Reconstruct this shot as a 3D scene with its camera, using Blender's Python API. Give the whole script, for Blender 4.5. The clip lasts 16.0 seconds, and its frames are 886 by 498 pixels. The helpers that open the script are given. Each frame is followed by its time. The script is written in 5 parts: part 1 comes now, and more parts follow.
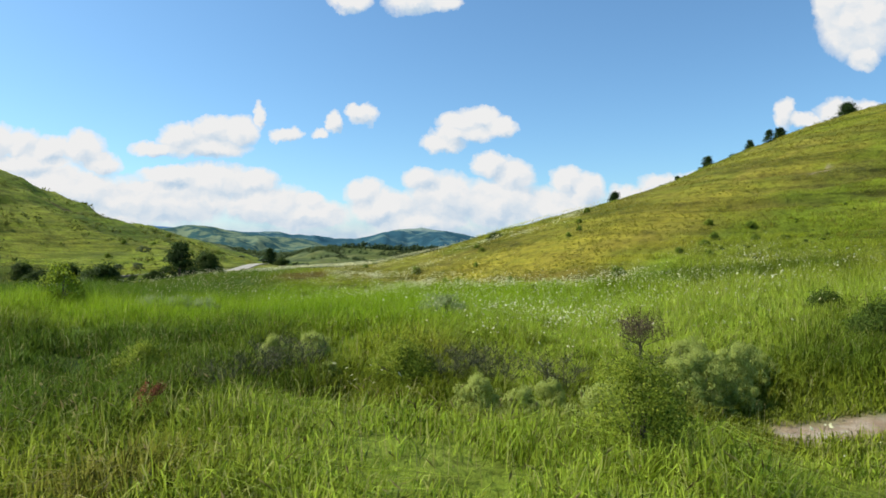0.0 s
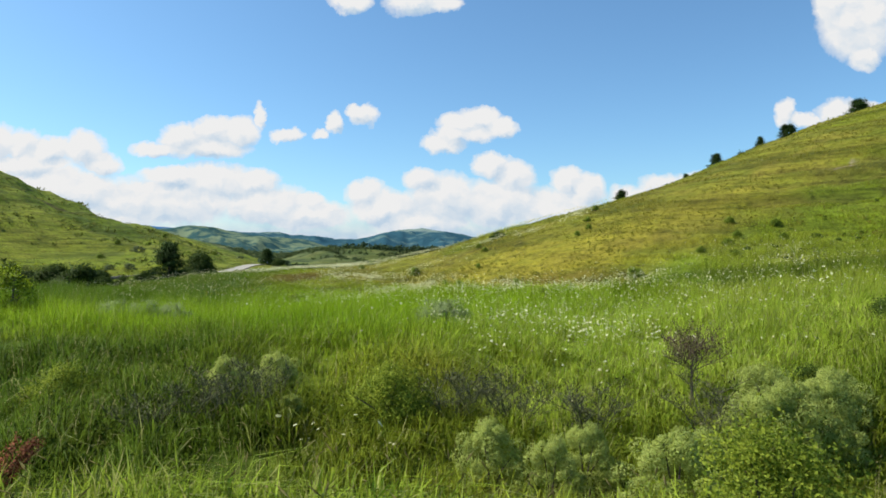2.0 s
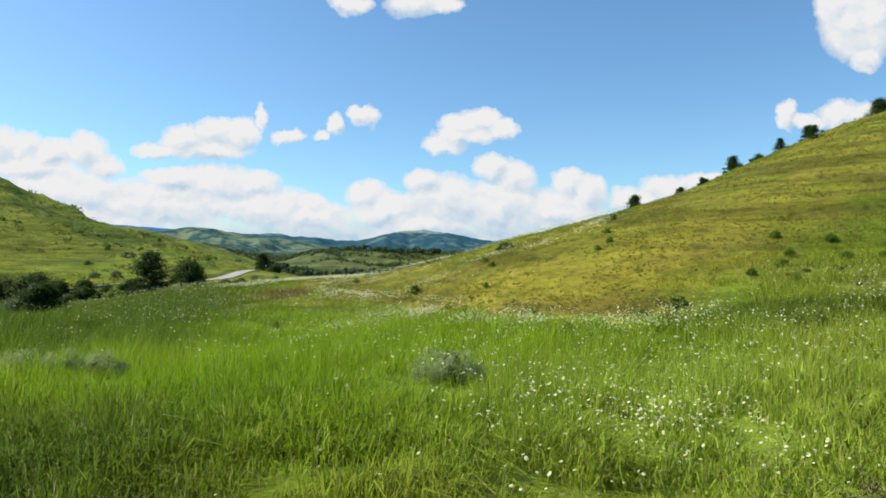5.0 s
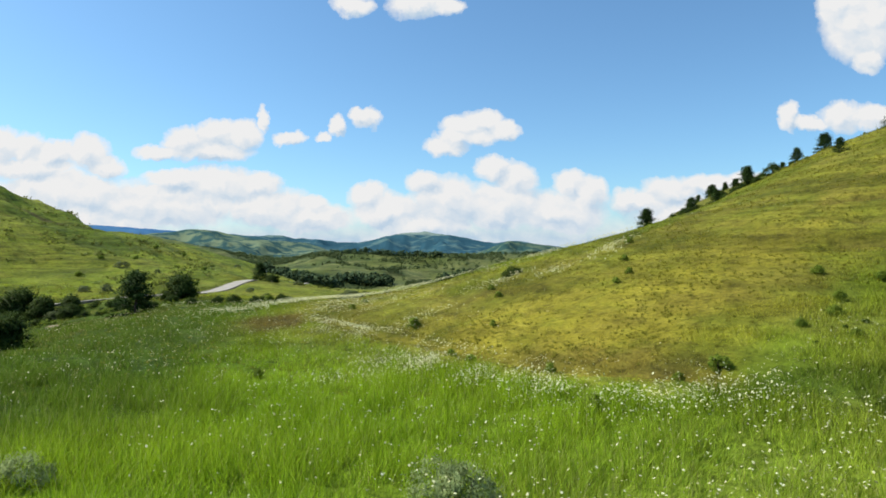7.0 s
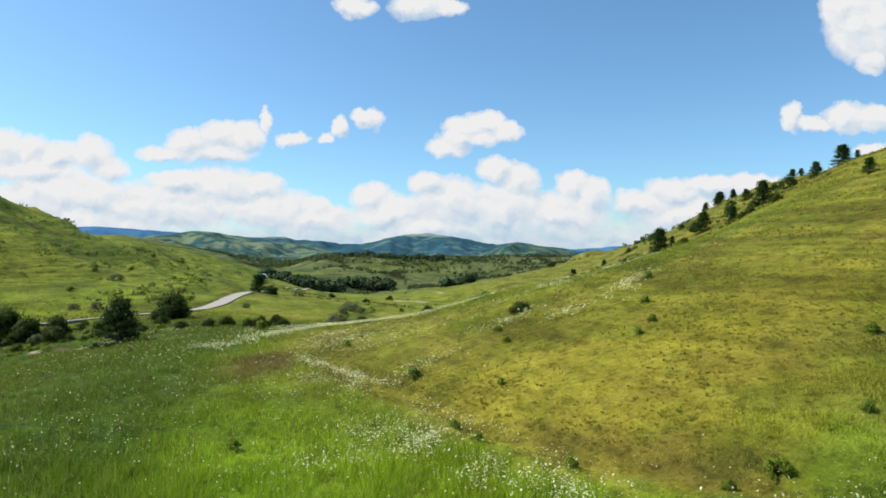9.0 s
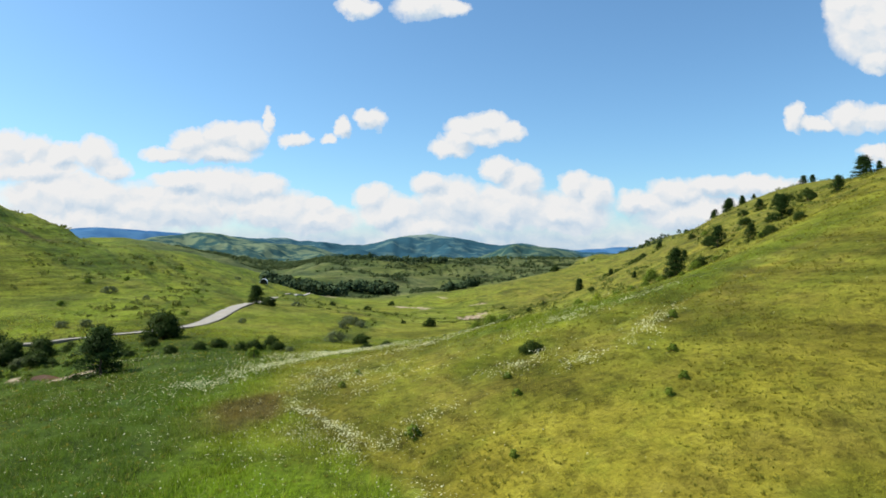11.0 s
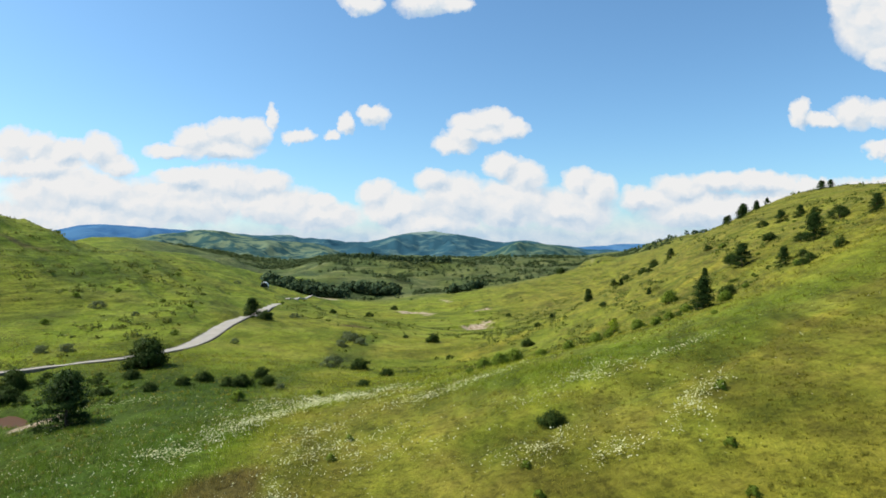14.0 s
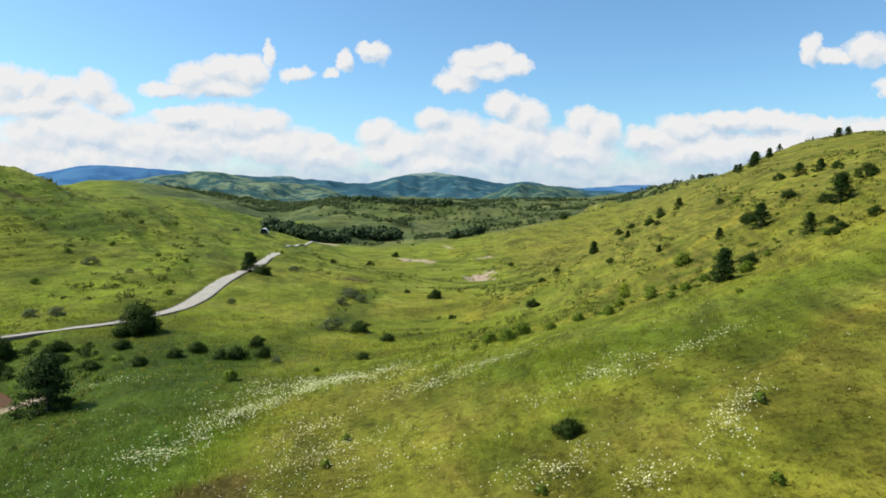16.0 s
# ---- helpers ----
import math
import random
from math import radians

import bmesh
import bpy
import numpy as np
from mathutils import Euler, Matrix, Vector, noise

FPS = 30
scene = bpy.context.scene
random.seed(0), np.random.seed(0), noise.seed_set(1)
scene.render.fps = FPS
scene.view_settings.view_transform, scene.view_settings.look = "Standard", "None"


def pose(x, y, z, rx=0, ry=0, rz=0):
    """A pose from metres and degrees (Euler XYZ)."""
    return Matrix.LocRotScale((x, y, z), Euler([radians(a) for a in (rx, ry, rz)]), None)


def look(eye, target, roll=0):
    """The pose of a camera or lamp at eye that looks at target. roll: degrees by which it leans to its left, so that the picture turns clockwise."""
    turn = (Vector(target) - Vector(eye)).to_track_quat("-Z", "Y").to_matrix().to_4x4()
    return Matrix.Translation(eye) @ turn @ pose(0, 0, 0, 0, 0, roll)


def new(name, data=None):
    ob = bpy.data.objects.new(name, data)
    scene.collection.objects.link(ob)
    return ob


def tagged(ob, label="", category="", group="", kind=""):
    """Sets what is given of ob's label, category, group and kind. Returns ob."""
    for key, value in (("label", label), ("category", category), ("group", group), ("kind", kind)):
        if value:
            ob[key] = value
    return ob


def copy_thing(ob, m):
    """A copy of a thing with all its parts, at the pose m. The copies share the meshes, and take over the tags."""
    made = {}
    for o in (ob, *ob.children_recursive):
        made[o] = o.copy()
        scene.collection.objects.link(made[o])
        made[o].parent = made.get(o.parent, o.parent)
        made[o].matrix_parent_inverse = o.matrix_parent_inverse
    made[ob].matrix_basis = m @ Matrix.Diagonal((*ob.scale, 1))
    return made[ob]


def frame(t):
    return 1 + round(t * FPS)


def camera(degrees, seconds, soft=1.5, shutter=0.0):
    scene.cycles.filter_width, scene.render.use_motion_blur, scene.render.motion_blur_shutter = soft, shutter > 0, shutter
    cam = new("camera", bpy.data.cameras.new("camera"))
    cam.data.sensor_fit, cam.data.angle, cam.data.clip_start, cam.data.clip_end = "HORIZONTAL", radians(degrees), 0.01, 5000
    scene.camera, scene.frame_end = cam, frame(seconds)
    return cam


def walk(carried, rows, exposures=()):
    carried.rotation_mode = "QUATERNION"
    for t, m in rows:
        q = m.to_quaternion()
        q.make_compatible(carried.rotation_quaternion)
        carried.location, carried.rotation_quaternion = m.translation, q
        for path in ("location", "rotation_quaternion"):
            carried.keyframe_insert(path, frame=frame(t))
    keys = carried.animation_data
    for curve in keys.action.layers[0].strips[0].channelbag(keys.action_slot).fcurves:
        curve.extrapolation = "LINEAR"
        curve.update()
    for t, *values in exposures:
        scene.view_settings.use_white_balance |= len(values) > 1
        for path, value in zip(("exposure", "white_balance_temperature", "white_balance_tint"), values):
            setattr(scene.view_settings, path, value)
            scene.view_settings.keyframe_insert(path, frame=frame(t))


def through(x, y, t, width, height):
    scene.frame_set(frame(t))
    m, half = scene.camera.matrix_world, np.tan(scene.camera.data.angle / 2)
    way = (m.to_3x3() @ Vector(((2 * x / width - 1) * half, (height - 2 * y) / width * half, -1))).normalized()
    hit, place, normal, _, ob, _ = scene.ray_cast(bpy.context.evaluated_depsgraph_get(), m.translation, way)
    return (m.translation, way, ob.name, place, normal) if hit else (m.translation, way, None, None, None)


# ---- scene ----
cam = camera(72.0, 16.0, soft=1.7)
# seconds, x, y, z, yaw, pitch
PATH = [
    (0.0, -0.000, 0.000, 3.300, -0.020, -0.004),
    (0.5, 0.001, 0.729, 3.295, -0.020, 0.016),
    (1.0, 0.004, 1.493, 3.282, -0.006, 0.038),
    (1.5, 0.016, 2.282, 3.275, 0.012, 0.043),
    (2.0, 0.030, 3.105, 3.257, 0.032, 0.041),
    (2.5, 0.037, 3.959, 3.254, 0.041, 0.039),
    (3.0, 0.038, 4.687, 3.285, 0.058, 0.039),
    (3.5, 0.023, 5.557, 3.377, 0.074, 0.046),
    (4.0, -0.010, 6.449, 3.604, 0.094, 0.064),
    (4.5, -0.043, 7.358, 3.895, 0.110, 0.110),
    (7.0, -0.141, 12.000, 6.097, 0.287, 0.308),
    (7.5, -0.143, 12.960, 6.672, 0.331, 0.323),
    (8.0, -0.136, 13.886, 7.310, 0.386, 0.350),
    (8.5, -0.132, 14.803, 7.929, 0.447, 0.374),
    (9.0, -0.135, 15.733, 8.532, 0.517, 0.404),
    (11.5, -0.236, 20.705, 11.390, 0.821, 0.475),
    (12.0, -0.257, 21.761, 11.949, 0.883, 0.512),
    (12.5, -0.314, 22.764, 12.545, 0.937, 0.552),
    (13.0, -0.339, 23.681, 13.017, 0.986, 0.598),
    (13.5, -0.369, 24.694, 13.662, 1.036, 0.557),
    (14.0, -0.404, 25.748, 14.241, 1.083, 0.112),
    (14.5, -0.451, 26.850, 14.859, 1.130, -0.841),
    (15.0, -0.488, 27.981, 15.400, 1.169, -2.299),
    (15.5, -0.552, 29.094, 16.063, 1.191, -3.893),
    (16.0, -0.688, 30.038, 16.846, 1.203, -5.430),
]
walk(cam, [(t, pose(x, y, z, 90 + pitch, 0, yaw)) for t, x, y, z, yaw, pitch in PATH])

# ---------------------------------------------------------------- light
SUN_UP, SUN_TURN = 50.0, -82.0          # degrees above the horizon, degrees from straight ahead to the right
world = bpy.data.worlds.new("sky")
scene.world = world
world.use_nodes = True


def link(tree, a, b):
    tree.links.new(a, b)


def math_node(tree, op, a, b=None, c=None, clamp=False):
    n = tree.nodes.new("ShaderNodeMath")
    n.operation, n.use_clamp = op, clamp
    for i, v in enumerate((a, b, c)):
        if v is None:
            continue
        if isinstance(v, (int, float)):
            n.inputs[i].default_value = v
        else:
            tree.links.new(v, n.inputs[i])
    return n.outputs[0]


def vec_node(tree, op, a, b=None):
    n = tree.nodes.new("ShaderNodeVectorMath")
    n.operation = op
    for i, v in enumerate((a, b)):
        if v is None:
            continue
        if isinstance(v, tuple):
            n.inputs[i].default_value = v
        else:
            tree.links.new(v, n.inputs[i])
    return n.outputs["Value"] if op == "LENGTH" else n.outputs[0]


def noise_node(tree, vector, scale, detail=4.0, rough=0.55):
    n = tree.nodes.new("ShaderNodeTexNoise")
    n.inputs["Scale"].default_value, n.inputs["Detail"].default_value, n.inputs["Roughness"].default_value = scale, detail, rough
    if vector is not None:
        tree.links.new(vector, n.inputs["Vector"])
    return n


def ramp_node(tree, fac, stops):
    n = tree.nodes.new("ShaderNodeValToRGB")
    el = n.color_ramp.elements
    while len(el) < len(stops):
        el.new(0.5)
    for e, (p, c) in zip(el, stops):
        e.position = p
        e.color = (*c, 1) if isinstance(c, tuple) else (c, c, c, 1)
    tree.links.new(fac, n.inputs[0])
    return n.outputs[0]


def mix_node(tree, fac, a, b, blend="MIX"):
    n = tree.nodes.new("ShaderNodeMix")
    n.data_type, n.blend_type = "RGBA", blend
    for i, v in ((0, fac), (6, a), (7, b)):
        if isinstance(v, (int, float)):
            n.inputs[i].default_value = v
        elif isinstance(v, tuple):
            n.inputs[i].default_value = (*v, 1)
        else:
            tree.links.new(v, n.inputs[i])
    return n.outputs[2]


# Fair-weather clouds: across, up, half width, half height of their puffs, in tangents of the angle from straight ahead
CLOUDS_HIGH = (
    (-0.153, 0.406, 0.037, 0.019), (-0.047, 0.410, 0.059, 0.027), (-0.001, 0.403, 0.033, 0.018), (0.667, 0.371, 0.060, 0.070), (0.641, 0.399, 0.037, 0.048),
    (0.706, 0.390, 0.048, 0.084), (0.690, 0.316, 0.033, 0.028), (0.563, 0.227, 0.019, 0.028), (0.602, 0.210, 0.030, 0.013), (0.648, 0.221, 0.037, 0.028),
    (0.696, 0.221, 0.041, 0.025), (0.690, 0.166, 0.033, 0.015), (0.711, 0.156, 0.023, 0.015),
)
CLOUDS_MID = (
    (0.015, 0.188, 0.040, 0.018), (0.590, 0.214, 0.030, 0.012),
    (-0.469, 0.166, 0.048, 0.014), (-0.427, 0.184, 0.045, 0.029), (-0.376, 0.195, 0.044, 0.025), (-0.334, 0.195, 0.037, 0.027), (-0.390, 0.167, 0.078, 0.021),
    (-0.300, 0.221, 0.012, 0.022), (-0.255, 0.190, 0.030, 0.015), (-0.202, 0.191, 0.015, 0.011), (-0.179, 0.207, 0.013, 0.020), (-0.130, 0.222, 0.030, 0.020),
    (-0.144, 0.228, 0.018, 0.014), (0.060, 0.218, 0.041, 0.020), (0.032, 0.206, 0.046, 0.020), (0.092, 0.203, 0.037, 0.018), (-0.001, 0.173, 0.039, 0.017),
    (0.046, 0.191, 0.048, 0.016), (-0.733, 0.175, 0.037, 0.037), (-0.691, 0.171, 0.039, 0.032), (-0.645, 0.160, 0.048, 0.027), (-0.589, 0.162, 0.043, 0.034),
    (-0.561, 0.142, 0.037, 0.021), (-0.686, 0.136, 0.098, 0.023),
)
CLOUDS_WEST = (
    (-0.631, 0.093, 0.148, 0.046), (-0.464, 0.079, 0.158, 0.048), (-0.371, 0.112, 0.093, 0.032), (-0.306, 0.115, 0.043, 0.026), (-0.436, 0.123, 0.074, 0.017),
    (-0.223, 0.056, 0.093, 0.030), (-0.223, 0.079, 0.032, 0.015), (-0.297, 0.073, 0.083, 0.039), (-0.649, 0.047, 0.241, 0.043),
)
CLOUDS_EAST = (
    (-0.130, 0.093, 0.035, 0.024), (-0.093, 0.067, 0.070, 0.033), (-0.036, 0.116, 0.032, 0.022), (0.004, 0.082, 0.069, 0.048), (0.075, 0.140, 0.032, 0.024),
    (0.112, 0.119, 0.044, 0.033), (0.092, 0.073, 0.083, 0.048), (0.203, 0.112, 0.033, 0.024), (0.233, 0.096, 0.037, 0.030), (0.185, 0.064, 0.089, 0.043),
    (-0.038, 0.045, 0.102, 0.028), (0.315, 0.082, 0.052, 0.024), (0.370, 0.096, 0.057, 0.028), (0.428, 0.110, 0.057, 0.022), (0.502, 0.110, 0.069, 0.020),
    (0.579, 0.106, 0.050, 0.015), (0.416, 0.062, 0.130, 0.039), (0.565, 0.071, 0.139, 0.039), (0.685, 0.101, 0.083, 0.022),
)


def build_sky():
    t = world.node_tree
    t.nodes.clear()
    out = t.nodes.new("ShaderNodeOutputWorld")
    sky = t.nodes.new("ShaderNodeTexSky")
    sky.sky_type, sky.sun_disc = "NISHITA", False
    sky.sun_elevation, sky.sun_rotation = radians(SUN_UP), radians(SUN_TURN)
    sky.altitude, sky.air_density, sky.dust_density, sky.ozone_density = 600, 1.0, 1.3, 2.0
    bg = t.nodes.new("ShaderNodeBackground")
    bg.inputs[1].default_value = SKY_STRENGTH
    link(t, mix_node(t, 1.0, sky.outputs[0], (0.82, 1.13, 1.24), "MULTIPLY"), bg.inputs[0])
    co = t.nodes.new("ShaderNodeTexCoord")
    sep = t.nodes.new("ShaderNodeSeparateXYZ")
    link(t, co.outputs["Generated"], sep.inputs[0])
    ahead = math_node(t, "MAXIMUM", sep.outputs[1], 0.02)
    flat = t.nodes.new("ShaderNodeCombineXYZ")
    link(t, math_node(t, "DIVIDE", sep.outputs[0], ahead), flat.inputs[0])
    link(t, math_node(t, "DIVIDE", sep.outputs[2], ahead), flat.inputs[1])
    p = flat.outputs[0]
    # billows: the outline is pushed about at four sizes
    pushed = p
    for scale, push in ((11.0, 0.030), (30.0, 0.022), (80.0, 0.011), (190.0, 0.005)):
        n = noise_node(t, p, scale, 3.0)
        off = vec_node(t, "MULTIPLY", vec_node(t, "SUBTRACT", n.outputs["Color"], (0.5, 0.5, 0.5)), (push, push, 0))
        pushed = vec_node(t, "ADD", pushed, off)

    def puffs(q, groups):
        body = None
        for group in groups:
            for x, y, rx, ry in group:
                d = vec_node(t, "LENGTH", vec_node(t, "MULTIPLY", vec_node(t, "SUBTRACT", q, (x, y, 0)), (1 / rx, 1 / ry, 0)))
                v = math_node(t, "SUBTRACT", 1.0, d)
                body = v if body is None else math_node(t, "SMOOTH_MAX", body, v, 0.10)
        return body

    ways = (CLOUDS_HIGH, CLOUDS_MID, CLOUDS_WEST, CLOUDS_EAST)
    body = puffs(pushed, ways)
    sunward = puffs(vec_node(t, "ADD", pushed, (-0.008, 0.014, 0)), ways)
    climb = math_node(t, "DIVIDE", sep.outputs[2], ahead)
    cover = ramp_node(t, math_node(t, "ADD", body, 0.03), ((0.0, 0.0), (0.10, 0.45), (0.34, 1.0)))
    bank = ramp_node(t, math_node(t, "ADD", climb, math_node(t, "MULTIPLY", math_node(t, "SUBTRACT", noise_node(t, p, 7.0, 3.0).outputs[0], 0.5), 0.03)), ((0.025, 0.92), (0.075, 0.0)))
    cover = math_node(t, "MAXIMUM", cover, bank)
    front = ramp_node(t, sep.outputs[1], ((0.05, 0.0), (0.2, 1.0)))
    up = ramp_node(t, math_node(t, "ADD", sep.outputs[2], 0.5), ((0.49, 0.0), (0.5, 1.0)))
    cover = math_node(t, "MULTIPLY", math_node(t, "MULTIPLY", cover, front), up)
    # puffs lit from above and the left: each against itself a little nearer the sun, and finer billows on them
    q = vec_node(t, "MULTIPLY", pushed, (1.0, 1.4, 1.0))
    lit = noise_node(t, vec_node(t, "ADD", q, (0.006, -0.016, 0)), 24.0, 4.0, 0.5).outputs[0]
    own = noise_node(t, q, 24.0, 4.0, 0.5).outputs[0]
    fine = math_node(t, "MULTIPLY", math_node(t, "SUBTRACT", lit, own), 0.55)
    shade = math_node(t, "ADD", math_node(t, "MULTIPLY", math_node(t, "SUBTRACT", body, sunward), 0.42), 0.54)
    shade = math_node(t, "ADD", shade, fine)
    shade = math_node(t, "ADD", shade, math_node(t, "MULTIPLY", math_node(t, "SUBTRACT", noise_node(t, p, 6.0, 3.0).outputs[0], 0.5), 0.30))
    low = ramp_node(t, climb, ((0.02, 0.10), (0.13, 0.0)))
    shade = math_node(t, "SUBTRACT", shade, low)
    tone = ramp_node(t, shade, ((0.20, (0.56, 0.72, 0.89)), (0.40, (0.80, 0.88, 0.96)), (0.60, (1.0, 1.0, 1.0))))
    white = t.nodes.new("ShaderNodeBackground")
    link(t, tone, white.inputs[0])
    white.inputs[1].default_value = CLOUD_STRENGTH
    mix = t.nodes.new("ShaderNodeMixShader")
    link(t, cover, mix.inputs[0])
    link(t, bg.outputs[0], mix.inputs[1])
    link(t, white.outputs[0], mix.inputs[2])
    link(t, mix.outputs[0], out.inputs[0])


SKY_STRENGTH, CLOUD_STRENGTH = 0.140, 0.86
build_sky()
sun = new("sun", bpy.data.lights.new("sun", "SUN"))
sun.data.energy, sun.data.angle, sun.data.color = 5.0, radians(0.6), (1.0, 0.95, 0.86)
to_sun = Vector((math.sin(radians(SUN_TURN)) * math.cos(radians(SUN_UP)), math.cos(radians(SUN_TURN)) * math.cos(radians(SUN_UP)), math.sin(radians(SUN_UP))))
sun.matrix_world = look(to_sun * 50, (0, 0, 0))
scene.view_settings.exposure = 0.0

# ---------------------------------------------------------------- the lie of the land
# The lie of the land: rise per metre of distance from a point behind the start, on a fan of rings and bearings.
LEFT_SIDE = (
    (-0.049, -0.040, -0.019, -0.032),
    (-0.025, 0.027, 0.041, -0.046),
    (-0.014, 0.018, 0.003, 0.044),
    (0.070, 0.040, -0.014, 0.044),
    (0.188, 0.041, -0.107, -0.028),
    (0.273, 0.068, -0.094, 0.002),
    (0.330, 0.188, 0.023, 0.027),
    (0.324, 0.267, 0.147, 0.036),
    (0.241, 0.108, 0.002, 0.070),
    (0.149, 0.024, -0.007, 0.034),
    (0.084, 0.012, 0.053, 0.062),
    (0.054, 0.035, -0.037, 0.027),)
VALLEY = (
    (0.063, 0.058, -0.049, -0.067),
    (-0.023, -0.024, -0.001, 0.032),
    (0.007, 0.088, -0.020, -0.021),
    (-0.021, -0.079, 0.023, 0.079),
    (0.042, 0.057, 0.121, 0.145),
    (-0.030, -0.072, -0.029, -0.005),
    (0.019, -0.026, -0.034, 0.102),
    (-0.039, -0.044, -0.074, -0.041),
    (-0.050, -0.067, 0.004, 0.015),
    (0.001, -0.040, -0.014, 0.037),
    (-0.099, -0.054, -0.060, -0.014),
    (-0.005, 0.046, -0.027, 0.039),)
RIGHT_SIDE = (
    (0.049, 0.068, 0.065, 0.013),
    (-0.005, -0.094, -0.023, 0.005),
    (0.101, 0.059, 0.045, 0.049),
    (-0.047, 0.061, 0.123, 0.130),
    (0.245, 0.166, 0.177, 0.173),
    (0.173, 0.251, 0.225, 0.168),
    (0.121, 0.143, 0.144, 0.115),
    (0.208, 0.110, 0.050, 0.043),
    (0.096, 0.090, 0.037, 0.015),
    (0.043, 0.040, 0.035, 0.031),
    (0.004, 0.019, 0.035, 0.061),
    (0.019, 0.016, 0.030, 0.081),)
NET = np.concatenate([np.array(s) for s in (LEFT_SIDE, VALLEY, RIGHT_SIDE)], axis=1)
RINGS, BEARINGS, FIRST_RING, RING_STEP, BEARING_STEP = 12, 12, 20.0, 1.45, radians(9.5)


def hashed(i, j, seed):
    h = (i.astype(np.int64) * 374761393 + j.astype(np.int64) * 668265263 + seed * 974711) & 0x7FFFFFFF
    h = ((h ^ (h >> 13)) * 1274126177) & 0x7FFFFFFF
    return ((h ^ (h >> 16)) & 0xFFFFF) / 1048575.0


def value_noise(x, y, seed=0):
    i, j = np.floor(x), np.floor(y)
    u, v = x - i, y - j
    u, v = u * u * (3 - 2 * u), v * v * (3 - 2 * v)
    a, b, c, d = hashed(i, j, seed), hashed(i + 1, j, seed), hashed(i, j + 1, seed), hashed(i + 1, j + 1, seed)
    return (a * (1 - u) + b * u) * (1 - v) + (c * (1 - u) + d * u) * v - 0.5


def fractal(x, y, seed=0, octaves=4):
    total, amp = 0, 1.0
    for k in range(octaves):
        total = total + amp * value_noise(x * 2 ** k + 17.3 * k, y * 2 ** k - 9.1 * k, seed + k)
        amp *= 0.5
    return total


def smooth(a, b, v):
    s = np.clip((v - a) / (b - a), 0, 1)
    return s * s * (3 - 2 * s)


def oval(x, y, cx, cy, rx, ry, turn=0.0, soft=0.5, rough=0.35, seed=3):
    """1 inside an uneven oval, 0 outside."""
    c, s = math.cos(radians(turn)), math.sin(radians(turn))
    u, v = ((x - cx) * c + (y - cy) * s) / rx, (-(x - cx) * s + (y - cy) * c) / ry
    size = math.sqrt(rx * ry)
    d = np.hypot(u, v) + rough * 2 * fractal(x / size * 1.3, y / size * 1.3, seed, 4)
    return 1 - smooth(1 - soft, 1 + soft, d)


def from_line(x, y, line, reach):
    """Distance to a line of points, positive on its right-hand side (the valley side of the old path), and at most the reach."""
    far = np.full(x.shape, float(reach))
    p = np.array(line, float)
    near = (x > p[:, 0].min() - reach) & (x < p[:, 0].max() + reach) & (y > p[:, 1].min() - reach) & (y < p[:, 1].max() + reach)
    if not near.any():
        return far
    qx, qy = x[near], y[near]
    best, sign = np.full(qx.shape, float(reach)), np.ones(qx.shape)
    for (ax, ay), (bx, by) in zip(p, p[1:]):
        ux, uy = bx - ax, by - ay
        k = np.clip(((qx - ax) * ux + (qy - ay) * uy) / (ux * ux + uy * uy), 0, 1)
        d = np.hypot(qx - ax - k * ux, qy - ay - k * uy)
        side = np.where((qx - ax) * uy - (qy - ay) * ux >= 0, 1.0, -1.0)
        sign = np.where(d < best, side, sign)
        best = np.minimum(best, d)
    far[near] = best * sign
    return far


def stroke(x, y, line, half, rough=0.3, soft=0.6, seed=5):
    """1 along an uneven brush line of that half width, 0 off it."""
    d = np.abs(from_line(x, y, line, half * 4)) / half + rough * 2 * fractal(x / half / 1.6, y / half / 1.6, seed, 3)
    return 1 - smooth(1 - soft, 1 + soft, d)


def within(x, y, outline, soft):
    """1 inside a closed outline, 0 outside, with a soft edge."""
    edge = np.abs(from_line(x, y, tuple(outline) + (outline[0],), soft))
    odd = np.zeros(x.shape, bool)
    for (ax, ay), (bx, by) in zip(outline, tuple(outline[1:]) + (outline[0],)):
        if ay != by:
            odd ^= ((ay > y) != (by > y)) & (x < (bx - ax) * (y - ay) / (by - ay) + ax)
    return 0.5 + 0.5 * np.where(odd, 1, -1) * smooth(0, soft, edge)


# old path along the foot of the dry hill, and the outline of that hill's short turf
FOOT_PATH = ((-9.0, 57.0), (-5.0, 51.2), (-2.3, 46.2), (0.1, 41.7), (2.3, 38.6), (4.1, 36.0), (5.9, 34.3), (8.0, 33.0))
DRY_HILL = ((-6.5, 82.0), (-14.5, 72.0), (-12.5, 62.0)) + FOOT_PATH[:7] + ((8.8, 34.8), (12.0, 37.7), (16.5, 41.5), (24.7, 49.9), (31.4, 53.9), (46.0, 62.0), (37.0, 72.0), (24.5, 68.0), (15.5, 65.5), (7.0, 64.5), (0.0, 71.0))
TERRACES = (((27.0, 56.0), (32.0, 53.4), (38.0, 52.0)), ((26.0, 51.0), (31.0, 48.8), (37.0, 47.4)), ((23.0, 47.5), (28.5, 45.0), (35.0, 43.4)), ((18.0, 41.0), (24.0, 40.0), (30.0, 38.6)))
HOLLOW = ((0.9, 60.6), (6.0, 61.2), (10.5, 62.2), (14.5, 63.4), (19.0, 65.6))


